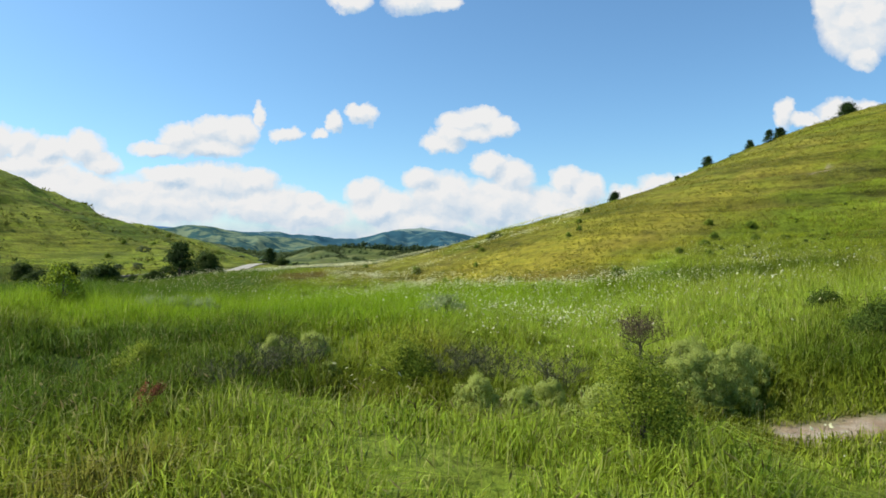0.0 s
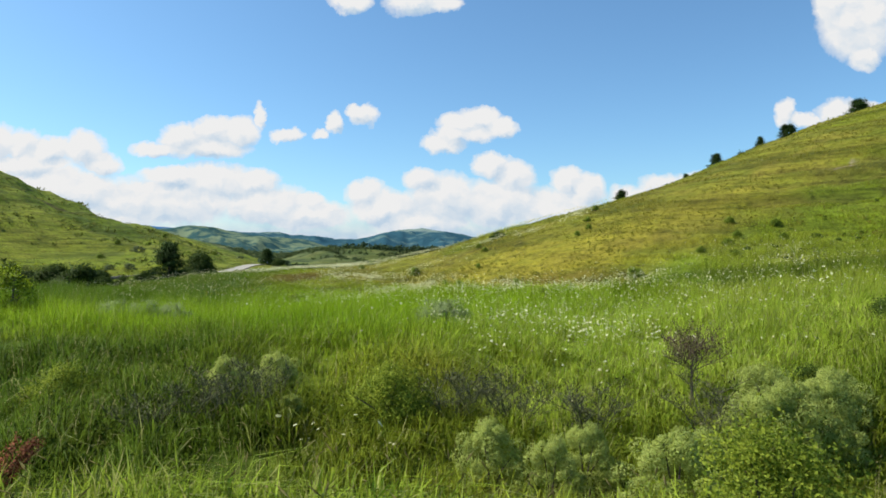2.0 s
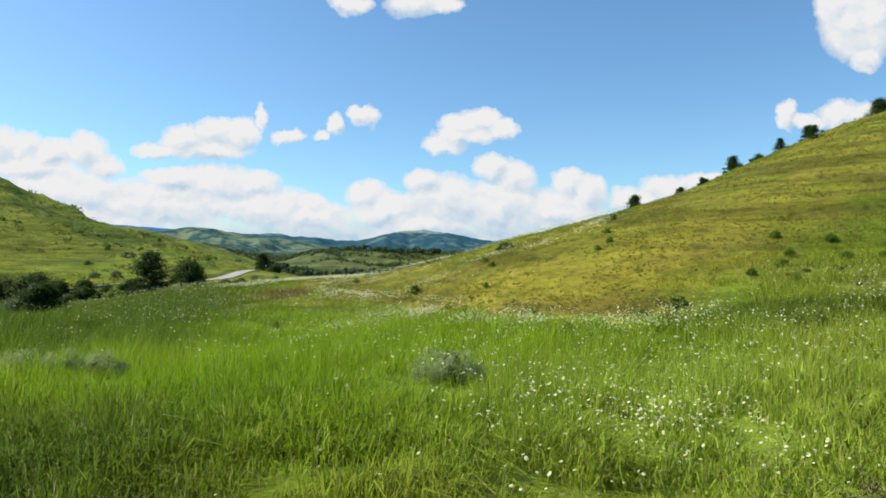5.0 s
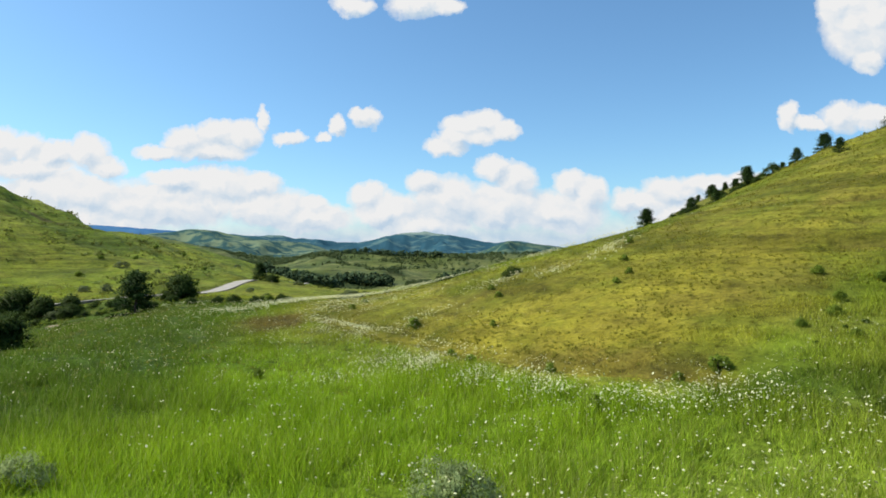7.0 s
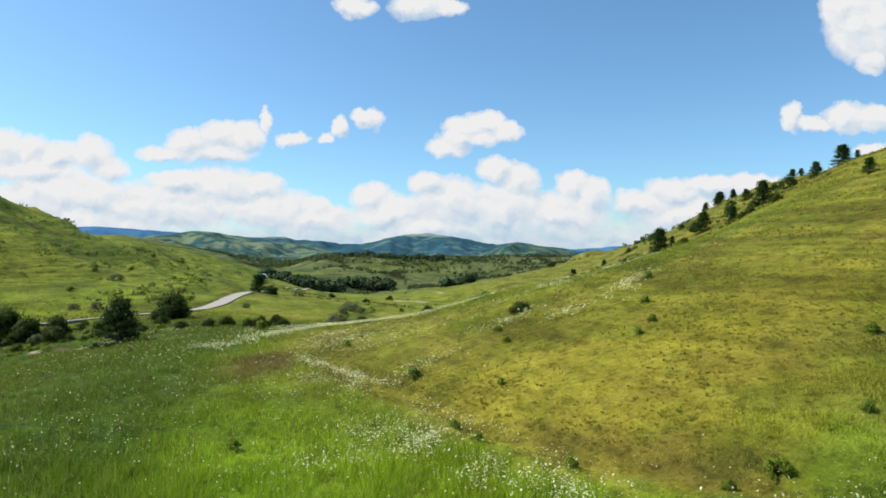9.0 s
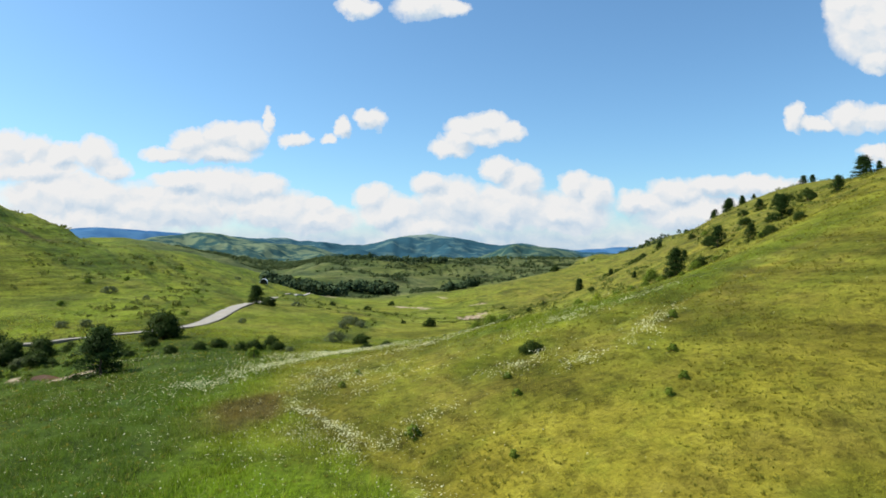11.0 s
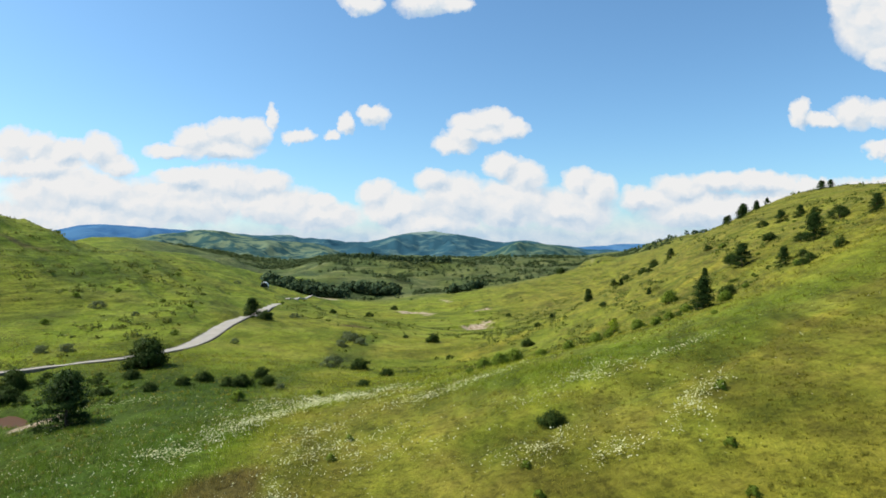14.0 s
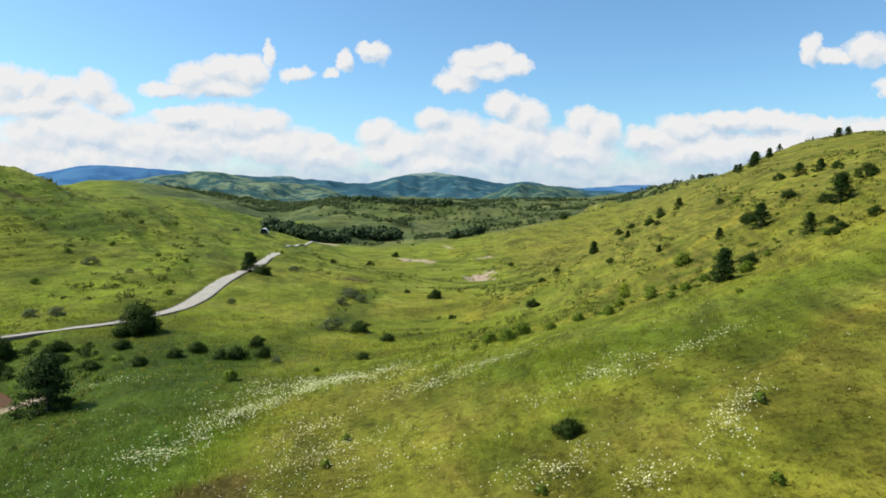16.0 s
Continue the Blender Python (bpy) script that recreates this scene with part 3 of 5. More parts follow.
MEADOW_FLOWERS = (0.052, 0.98, ((3.4, 19.0, 2.2, 1.8, 0, 700), (6.0, 22.5, 4.5, 3.0, 0, 1300), (12.0, 25.5, 4.5, 3.0, 20, 1500), (3.0, 28.0, 6.0, 2.2, 0, 900), (-1.2, 10.6, 0.5, 0.5, 0, 22), (15.0, 29.0, 4.0, 2.5, 20, 400)))
LOOSE_FLOWERS = (0.06, 0.62, ((-10.0, 38.0, 9.0, 6.0, 0, 700), (-10.0, 48.0, 9.0, 4.0, 0, 900), (-17.0, 44.0, 4.0, 3.0, 0, 240), (-16.0, 57.0, 8.0, 3.0, 0, 900), (-24.0, 62.0, 7.0, 3.0, 0, 700), (-24.0, 70.0, 5.0, 4.0, 0, 420), (7.2, 8.8, 1.4, 0.5, 0, 60), (-40.0, 70.0, 14.0, 5.0, 10, 260), (-52.0, 135.0, 30.0, 12.0, 60, 260)))
# x, y, half length, half width, turn, trees, height
WOODS_AT = ((-108, 462, 26, 30, 80, 330, 7.2), (-66, 500, 24, 12, 0, 150, 6.5), (6, 432, 11, 6, 0, 40, 6.0), (-142, 985, 44, 12, 0, 110, 7.0), (146, 985, 26, 10, 0, 50, 6.0), (150, 452, 70, 22, 62, 50, 3.0), (100, 430, 40, 10, 60, 18, 2.4), (95, 560, 60, 30, 0, 60, 3.6), (-60, 720, 60, 14, 0, 90, 6.5))
FAR_ROAD = ((-75, 296), (-80.8, 334), (-85, 378), (-90, 415), (-97, 452))


# ---------------------------------------------------------------- materials
def material(name):
    m = bpy.data.materials.new(name)
    m.use_nodes = True
    t = m.node_tree
    return m, t, t.nodes["Principled BSDF"]


def where(t):
    return t.nodes.new("ShaderNodeNewGeometry").outputs["Position"]


def attribute(t, name):
    n = t.nodes.new("ShaderNodeAttribute")
    n.attribute_name = name
    return n.outputs["Fac"]


def zone_colour(t, p):
    """The turf's colour from the zones, with patches at two sizes."""
    big = noise_node(t, p, 0.09, 6.0, 0.6).outputs[0]
    small = noise_node(t, p, 0.9, 5.0, 0.65).outputs[0]
    grass = ramp_node(t, big, ((0.33, (0.122, 0.152, 0.013)), (0.5, (0.198, 0.236, 0.018)), (0.66, (0.245, 0.262, 0.036))))
    lush = ramp_node(t, big, ((0.35, (0.142, 0.240, 0.009)), (0.65, (0.218, 0.320, 0.016))))
    dry = ramp_node(t, small, ((0.30, (0.272, 0.236, 0.022)), (0.5, (0.332, 0.284, 0.028)), (0.70, (0.398, 0.336, 0.044))))
    patch = noise_node(t, p, 0.30, 5.0, 0.6).outputs[0]
    grass = mix_node(t, ramp_node(t, patch, ((0.52, 0.0), (0.68, 0.45))), grass, (0.250, 0.205, 0.030))
    dry = mix_node(t, ramp_node(t, patch, ((0.36, 0.5), (0.48, 0.0))), dry, (0.185, 0.205, 0.018))
    c = mix_node(t, attribute(t, "lush"), grass, lush)
    c = mix_node(t, attribute(t, "dry"), c, dry)
    heath = ramp_node(t, patch, ((0.38, (0.118, 0.134, 0.016)), (0.50, (0.182, 0.180, 0.024)), (0.62, (0.250, 0.210, 0.038))))
    c = mix_node(t, math_node(t, "MULTIPLY", attribute(t, "heath"), 0.85), c, heath)
    c = mix_node(t, math_node(t, "MULTIPLY", attribute(t, "deep_green"), 0.86), c, (0.047, 0.094, 0.010))
    c = mix_node(t, math_node(t, "MULTIPLY", attribute(t, "pale"), 0.8), c, ramp_node(t, small, ((0.3, (0.232, 0.322, 0.026)), (0.7, (0.345, 0.436, 0.055)))))
    c = mix_node(t, math_node(t, "MULTIPLY", attribute(t, "russet"), 0.75), c, (0.125, 0.074, 0.030))
    c = mix_node(t, math_node(t, "MULTIPLY", attribute(t, "wood"), 0.9), c, ramp_node(t, noise_node(t, p, 0.028, 6.0, 0.65).outputs[0], ((0.38, (0.052, 0.080, 0.030)), (0.50, (0.100, 0.126, 0.044)), (0.62, (0.185, 0.196, 0.072)))))
    return c, small


def ground_material():
    m, t, b = material("turf")
    p = where(t)
    c, small = zone_colour(t, p)
    fine = noise_node(t, p, 5.0, 6.0, 0.7).outputs[0]
    c = mix_node(t, 1.0, c, ramp_node(t, fine, ((0.3, 0.66), (0.7, 1.12))), "MULTIPLY")
    tuft = noise_node(t, p, 0.42, 7.0, 0.72).outputs[0]
    c = mix_node(t, 1.0, c, ramp_node(t, tuft, ((0.36, 0.72), (0.50, 1.0), (0.64, 1.15))), "MULTIPLY")
    # dark tussocks in the short turf
    tussock = noise_node(t, p, 1.7, 4.0, 0.6).outputs[0]
    c = mix_node(t, 1.0, c, ramp_node(t, tussock, ((0.36, 0.60), (0.47, 0.98), (0.60, 1.08))), "MULTIPLY")
    sand = ramp_node(t, noise_node(t, p, 1.6, 6.0, 0.6).outputs[0], ((0.3, (0.26, 0.175, 0.10)), (0.48, (0.42, 0.31, 0.20)), (0.66, (0.60, 0.50, 0.37))))
    # darker and lighter streaks that follow the contours
    streak = noise_node(t, vec_node(t, "MULTIPLY", p, (0.05, 0.05, 0.75)), 1.0, 5.0, 0.6).outputs[0]
    c = mix_node(t, 1.0, c, ramp_node(t, streak, ((0.37, 0.62), (0.48, 0.97), (0.60, 1.13))), "MULTIPLY")
    fine_streak = noise_node(t, vec_node(t, "MULTIPLY", p, (0.16, 0.16, 2.6)), 1.0, 4.0, 0.6).outputs[0]
    c = mix_node(t, 1.0, c, ramp_node(t, fine_streak, ((0.36, 0.74), (0.50, 1.0), (0.64, 1.14))), "MULTIPLY")
    c = mix_node(t, attribute(t, "bare"), c, sand)
    link(t, c, b.inputs["Base Color"])
    b.inputs["Roughness"].default_value = 0.9
    b.inputs["Specular IOR Level"].default_value = 0.1
    bump = t.nodes.new("ShaderNodeBump")
    bump.inputs["Strength"].default_value, bump.inputs["Distance"].default_value = 0.9, 0.5
    h = math_node(t, "ADD", noise_node(t, p, 0.7, 8.0, 0.7).outputs[0], math_node(t, "MULTIPLY", fine, 0.35))
    link(t, h, bump.inputs["Height"])
    link(t, bump.outputs[0], b.inputs["Normal"])
    return m


def leafy(name, dark, light, gloss=0.55, through=0.35, zoned=False):
    """Leaves or blades: colour varies from piece to piece, and some light comes through."""
    m, t, b = material(name)
    isl = t.nodes.new("ShaderNodeNewGeometry").outputs["Random Per Island"]
    if zoned:
        c, _ = zone_colour(t, where(t))
        c = mix_node(t, 1.0, c, ramp_node(t, isl, ((0.0, 1.0), (0.5, 1.75), (0.85, 2.2), (1.0, 2.5))), "MULTIPLY")
        straw = ramp_node(t, math_node(t, "ADD", isl, math_node(t, "MULTIPLY", attribute(t, "pale"), 0.10)), ((0.91, 0.0), (0.94, 0.7)))
        c = mix_node(t, straw, c, (0.44, 0.40, 0.17))
    else:
        c = ramp_node(t, isl, ((0.0, dark), (1.0, light)))
    link(t, c, b.inputs["Base Color"])
    b.inputs["Roughness"].default_value = gloss
    b.inputs["Specular IOR Level"].default_value = 0.06
    if through:
        tr = t.nodes.new("ShaderNodeBsdfTranslucent")
        link(t, c, tr.inputs[0])
        mix = t.nodes.new("ShaderNodeMixShader")
        mix.inputs[0].default_value = through
        link(t, b.outputs[0], mix.inputs[1])
        link(t, tr.outputs[0], mix.inputs[2])
        link(t, mix.outputs[0], t.nodes["Material Output"].inputs[0])
    return m


def grainy(name, dark, light, scale, rough=0.85, bump_by=0.02, stretch=(1, 1, 1)):
    m, t, b = material(name)
    co = t.nodes.new("ShaderNodeTexCoord").outputs["Object"]
    n = noise_node(t, vec_node(t, "MULTIPLY", co, stretch), scale, 6.0, 0.65).outputs[0]
    link(t, ramp_node(t, n, ((0.3, dark), (0.7, light))), b.inputs["Base Color"])
    b.inputs["Roughness"].default_value = rough
    bump = t.nodes.new("ShaderNodeBump")
    bump.inputs["Strength"].default_value, bump.inputs["Distance"].default_value = 0.6, bump_by
    link(t, n, bump.inputs["Height"])
    link(t, bump.outputs[0], b.inputs["Normal"])
    return m


TURF = ground_material()
BLADES = leafy("grass_blades", None, None, 0.5, 0.48, True)
PINE = leafy("pine_needles", (0.018, 0.040, 0.010), (0.050, 0.090, 0.018), 0.6, 0.25)
DARK_LEAF = leafy("dark_leaves", (0.026, 0.050, 0.010), (0.078, 0.118, 0.022), 0.55, 0.3)
THICKET_LEAF = leafy("thicket_leaves", (0.040, 0.075, 0.012), (0.135, 0.195, 0.030), 0.55, 0.35)
GREEN_LEAF = leafy("green_leaves", (0.120, 0.185, 0.018), (0.230, 0.305, 0.040), 0.5, 0.3)
BRIGHT_LEAF = leafy("bright_leaves", (0.055, 0.105, 0.008), (0.380, 0.480, 0.022), 0.5, 0.25)
MIXED_LEAF = leafy("mixed_leaves", (0.080, 0.135, 0.012), (0.400, 0.470, 0.055), 0.5, 0.45)
SAGE_LEAF = leafy("sage_leaves", (0.340, 0.410, 0.090), (0.500, 0.560, 0.150), 0.75, 0.50)
GREY_LEAF = leafy("grey_leaves", (0.095, 0.125, 0.050), (0.190, 0.225, 0.105), 0.7, 0.3)
PALE_GREY = leafy("pale_grey_leaves", (0.230, 0.300, 0.110), (0.350, 0.420, 0.170), 0.7, 0.35)
DRY_TWIG = leafy("dry_twigs", (0.070, 0.074, 0.034), (0.165, 0.168, 0.080), 0.8, 0.0)
RED_TWIG = leafy("red_brown_twigs", (0.085, 0.062, 0.036), (0.180, 0.135, 0.080), 0.8, 0.0)
RUST_SEED = leafy("rust_seed_heads", (0.130, 0.045, 0.020), (0.300, 0.115, 0.055), 0.7, 0.1)
PETAL = leafy("white_petals", (0.64, 0.61, 0.30), (0.84, 0.81, 0.50), 0.6, 0.25)
WOODS = leafy("woods", (0.050, 0.084, 0.032), (0.135, 0.172, 0.062), 0.7, 0.2)
DARK_WOODS = leafy("dark_woods", (0.034, 0.064, 0.030), (0.085, 0.125, 0.052), 0.7, 0.2)
SCRUB = leafy("scrub_leaves", (0.075, 0.105, 0.018), (0.200, 0.215, 0.048), 0.7, 0.45)
TUSSOCK = leafy("tussock_blades", (0.120, 0.130, 0.016), (0.330, 0.310, 0.050), 0.7, 0.5)
STRAW = leafy("straw", (0.300, 0.270, 0.090), (0.560, 0.500, 0.230), 0.6, 0.4)
BARK = grainy("bark", (0.050, 0.036, 0.026), (0.130, 0.100, 0.075), 9.0, 0.9, 0.02, (1, 1, 0.3))
CONCRETE = grainy("concrete", (0.33, 0.29, 0.225), (0.46, 0.405, 0.32), 0.7, 0.85, 0.01)
KERB_STONE = grainy("kerb_stone", (0.10, 0.085, 0.07), (0.18, 0.155, 0.13), 1.5, 0.9, 0.03)
PALE_SHEET = grainy("pale_sheet", (0.70, 0.70, 0.68), (0.82, 0.82, 0.80), 2.0, 0.5, 0.005)
DARK_SHEET = grainy("dark_sheet", (0.04, 0.045, 0.05), (0.09, 0.09, 0.09), 2.0, 0.5, 0.005)
WATER, _t, _b = material("muddy_water")
_b.inputs["Base Color"].default_value, _b.inputs["Roughness"].default_value = (0.115, 0.052, 0.016, 1), 0.45
_b.inputs["Specular IOR Level"].default_value = 0.08


# distance haze is mixed into the woods and meadow colours given here
def hazed_mountain_material(name, woods, meadow, scale, share, bald_above=0):
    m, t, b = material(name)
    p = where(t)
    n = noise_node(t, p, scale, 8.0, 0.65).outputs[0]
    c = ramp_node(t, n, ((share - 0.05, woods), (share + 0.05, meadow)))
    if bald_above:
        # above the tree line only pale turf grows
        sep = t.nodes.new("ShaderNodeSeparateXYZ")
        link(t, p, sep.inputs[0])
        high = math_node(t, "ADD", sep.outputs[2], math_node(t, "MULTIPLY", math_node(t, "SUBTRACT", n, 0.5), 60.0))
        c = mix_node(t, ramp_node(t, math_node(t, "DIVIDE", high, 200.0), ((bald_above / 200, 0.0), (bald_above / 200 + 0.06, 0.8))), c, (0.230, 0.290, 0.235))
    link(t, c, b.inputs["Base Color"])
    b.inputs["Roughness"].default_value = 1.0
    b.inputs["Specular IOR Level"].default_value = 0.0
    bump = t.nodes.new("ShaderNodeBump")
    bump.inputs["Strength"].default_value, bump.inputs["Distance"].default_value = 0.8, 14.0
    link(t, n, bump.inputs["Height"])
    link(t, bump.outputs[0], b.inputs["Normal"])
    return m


# ---------------------------------------------------------------- mesh helpers
def mesh_from(name, verts, faces_flat, sizes, mats, smooth_shade=False, attributes=None, normals=None):
    me = bpy.data.meshes.new(name)
    verts = np.asarray(verts, np.float32).reshape(-1, 3)
    faces_flat, sizes = np.asarray(faces_flat, np.int32).ravel(), np.asarray(sizes, np.int32)
    me.vertices.add(len(verts))
    me.vertices.foreach_set("co", verts.ravel())
    me.loops.add(len(faces_flat))
    me.loops.foreach_set("vertex_index", faces_flat)
    me.polygons.add(len(sizes))
    me.polygons.foreach_set("loop_start", np.concatenate(([0], np.cumsum(sizes)[:-1])).astype(np.int32))
    me.polygons.foreach_set("loop_total", sizes)
    for m in mats:
        me.materials.append(m)
    for key, values in (attributes or {}).items():
        a = me.attributes.new(key, "FLOAT", "POINT")
        a.data.foreach_set("value", np.asarray(values, np.float32))
    me.polygons.foreach_set("use_smooth", np.full(len(sizes), smooth_shade))
    me.update(calc_edges=True)
    me.validate()
    if normals is not None:
        me.normals_split_custom_set_from_vertices(np.asarray(normals, np.float32).reshape(-1, 3))
    return me


def part(name, me, parent, label=""):
    ob = new(name, me)
    ob.parent = parent
    return tagged(ob, label) if label else ob


def zone_attributes(x, y):
    return dict(zip(("lush", "dry", "bare", "russet", "wood", "deep_green", "pale", "heath"), zones(x, y)))


# ---------------------------------------------------------------- ground
def build_ground():
    rings = np.concatenate((np.geomspace(1.2, 60, 120)[:-1], np.geomspace(60, 400, 200)[:-1], np.geomspace(400, 4900, 90)))
    ahead = np.radians(np.linspace(-58, 58, 430))
    around = np.radians(np.linspace(58, 302, 70))[1:-1]
    th = np.concatenate((ahead, around))
    R, T = np.meshgrid(rings, th, indexing="ij")
    x, y = (R * np.sin(T)).ravel(), (R * np.cos(T)).ravel() - 4
    z = ground_z(x, y)
    x, y, z = np.append(x, 0.0), np.append(y, -4.0), np.append(z, z_at(0, -4))
    n, k = len(th), len(rings)
    i, j = np.meshgrid(np.arange(k - 1), np.arange(n), indexing="ij")
    j2 = (j + 1) % n
    quads = np.stack((i * n + j, i * n + j2, (i + 1) * n + j2, (i + 1) * n + j), -1).reshape(-1, 4)
    tris = np.stack((np.full(n, k * n), (np.arange(n) + 1) % n, np.arange(n)), -1)
    me = mesh_from("ground", np.stack((x, y, z), -1), np.concatenate((quads.ravel(), tris.ravel())), [4] * len(quads) + [3] * len(tris),
                   [TURF], True, zone_attributes(x, y))
    return tagged(new("ground", me), "rolling green grassland with bare sandy patches", "ground", kind="structure")


ground = build_ground()


def build_range(name, label, crest, depth, foot, mat, seed, rough):
    """A mountain range: bearings in degrees and crest heights in metres, at one distance."""
    deg, top = np.array(crest).T
    th = np.radians(np.linspace(deg[0], deg[-1], 260))
    h = np.interp(np.degrees(th), deg, top)
    h = np.convolve(np.pad(h, 6, mode="edge"), np.ones(13) / 13, "valid")
    s = np.concatenate((np.linspace(0, 1, 44), np.linspace(1, 0.2, 8)[1:]))
    r = np.concatenate((np.linspace(foot, depth, 44), np.linspace(depth, depth * 1.12, 8)[1:]))
    R, T = np.meshgrid(r, th, indexing="ij")
    S, H = np.meshgrid(s, h, indexing="ij")
    x, y = R * np.sin(T), R * np.cos(T)
    spur = fractal(T * 20 + 3, R / depth * 9, seed, 5)
    z = -25 + (H + 25) * np.clip(S ** 1.15 * (1 + 2.2 * (spur + 0.12) * (1 - S)), 0, 1.1) + rough * fractal(x / 120, y / 120, seed + 5, 4) * S
    n, k = len(th), len(r)
    i, j = np.meshgrid(np.arange(k - 1), np.arange(n - 1), indexing="ij")
    quads = np.stack((i * n + j, i * n + j + 1, (i + 1) * n + j + 1, (i + 1) * n + j), -1).reshape(-1, 4)
    me = mesh_from(name, np.stack((x, y, z), -1), quads, [4] * len(quads), [mat], True)
    return tagged(new(name, me), label, "mountain", kind="structure")


# each range's colours carry painted haze, bluer the farther it stands
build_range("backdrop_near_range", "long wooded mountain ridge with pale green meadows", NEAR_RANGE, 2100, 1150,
            hazed_mountain_material("hazed_ridge_cover", (0.040, 0.090, 0.085), (0.170, 0.215, 0.125), 0.018, 0.51), 61, 16)
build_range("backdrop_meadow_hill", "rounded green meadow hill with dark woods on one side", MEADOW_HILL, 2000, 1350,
            hazed_mountain_material("hazed_hill_cover", (0.036, 0.082, 0.074), (0.115, 0.160, 0.098), 0.014, 0.50), 91, 8)
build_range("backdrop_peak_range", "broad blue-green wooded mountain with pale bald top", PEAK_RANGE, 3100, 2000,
            hazed_mountain_material("hazed_mountain_woods", (0.034, 0.090, 0.115), (0.105, 0.172, 0.158), 0.010, 0.55, 84), 71, 20)
build_range("backdrop_far_range", "distant haze-blue mountains along the horizon", FAR_RANGE, 4500, 3600,
            hazed_mountain_material("hazed_far_mountain", (0.055, 0.145, 0.280), (0.080, 0.185, 0.310), 0.004, 0.5), 81, 12)


# ---------------------------------------------------------------- plants
def leaf_quads(centres, length, width, rng, upright=0.0, out=None):
    """Diamond-shaped leaves at the centres, turned at random, upper sides outwards; upright draws them towards the vertical."""
    n = len(centres)
    d = rng.normal(size=(n, 3))
    d[:, 2] += upright * 2.5
    d /= np.linalg.norm(d, axis=1)[:, None]
    e = np.cross(d, rng.normal(size=(n, 3)))
    e /= np.linalg.norm(e, axis=1)[:, None] + 1e-9
    if out is not None:
        # the corners run -d, +e, +d, -e, so the upper side is along e x d turned about
        e *= np.sign(np.sum(np.cross(e, d) * out, axis=1))[:, None]
    s = rng.uniform(0.65, 1.35, (n, 1))
    d, e = d * s * length / 2, e * s * width / 2
    v = np.stack((centres - d, centres + e, centres + d, centres - e), 1).reshape(-1, 3)
    return v, np.arange(4 * n), [4] * n


def leaf_mesh(name, centres, length, width, rng, mat, upright=0.0, hearts=None):
    """Leaves as one mesh, shaded as the rounded mass (or the single puffs round hearts) that they make up."""
    centres = np.asarray(centres)
    heart = centres.mean(0) * np.array((1, 1, 0.7))
    out = (centres - heart) / (np.abs(centres - heart).max(0) + 1e-6)
    if hearts is not None:
        puff = centres - hearts
        out = 0.5 * out + 0.9 * puff / (np.linalg.norm(puff, axis=1)[:, None] + 1e-6)
    out = out + np.array((0, 0, 0.25)) + rng.normal(0, 0.28 if hearts is None else 0.12, out.shape)
    out /= np.linalg.norm(out, axis=1)[:, None]
    v, f, s = leaf_quads(centres, length, width, rng, upright, out)
    return mesh_from(name, v, f, s, [mat], True, None, np.repeat(out, 4, 0))


def stick_mesh(name, sticks, mat, sides=4):
    """Tapered sticks: (start, end, radius at start, radius at end)."""
    vs, fs, n = [], [], 0
    for a, b, ra, rb in sticks:
        a, b = np.asarray(a, float), np.asarray(b, float)
        d = b - a
        d = d / (np.linalg.norm(d) + 1e-9)
        u = np.cross(d, (0.31, 0.87, 0.38) if abs(d[2]) > 0.9 else (0, 0, 1))
        u /= np.linalg.norm(u)
        w = np.cross(d, u)
        for c, r in ((a, ra), (b, rb)):
            for k in range(sides):
                q = 2 * math.pi * k / sides
                vs.append(c + r * (math.cos(q) * u + math.sin(q) * w))
        for k in range(sides):
            k2 = (k + 1) % sides
            fs += [n + k, n + k2, n + sides + k2, n + sides + k]
        n += 2 * sides
    return mesh_from(name, np.array(vs), fs, [4] * (len(fs) // 4), [mat], True)


def thing(name, label, category, group, x=0.0, y=0.0):
    ob = new(name)
    ob.empty_display_size = 0.2
    ob.location = (x, y, z_at(x, y) - 0.03)
    return tagged(ob, label, category, group)


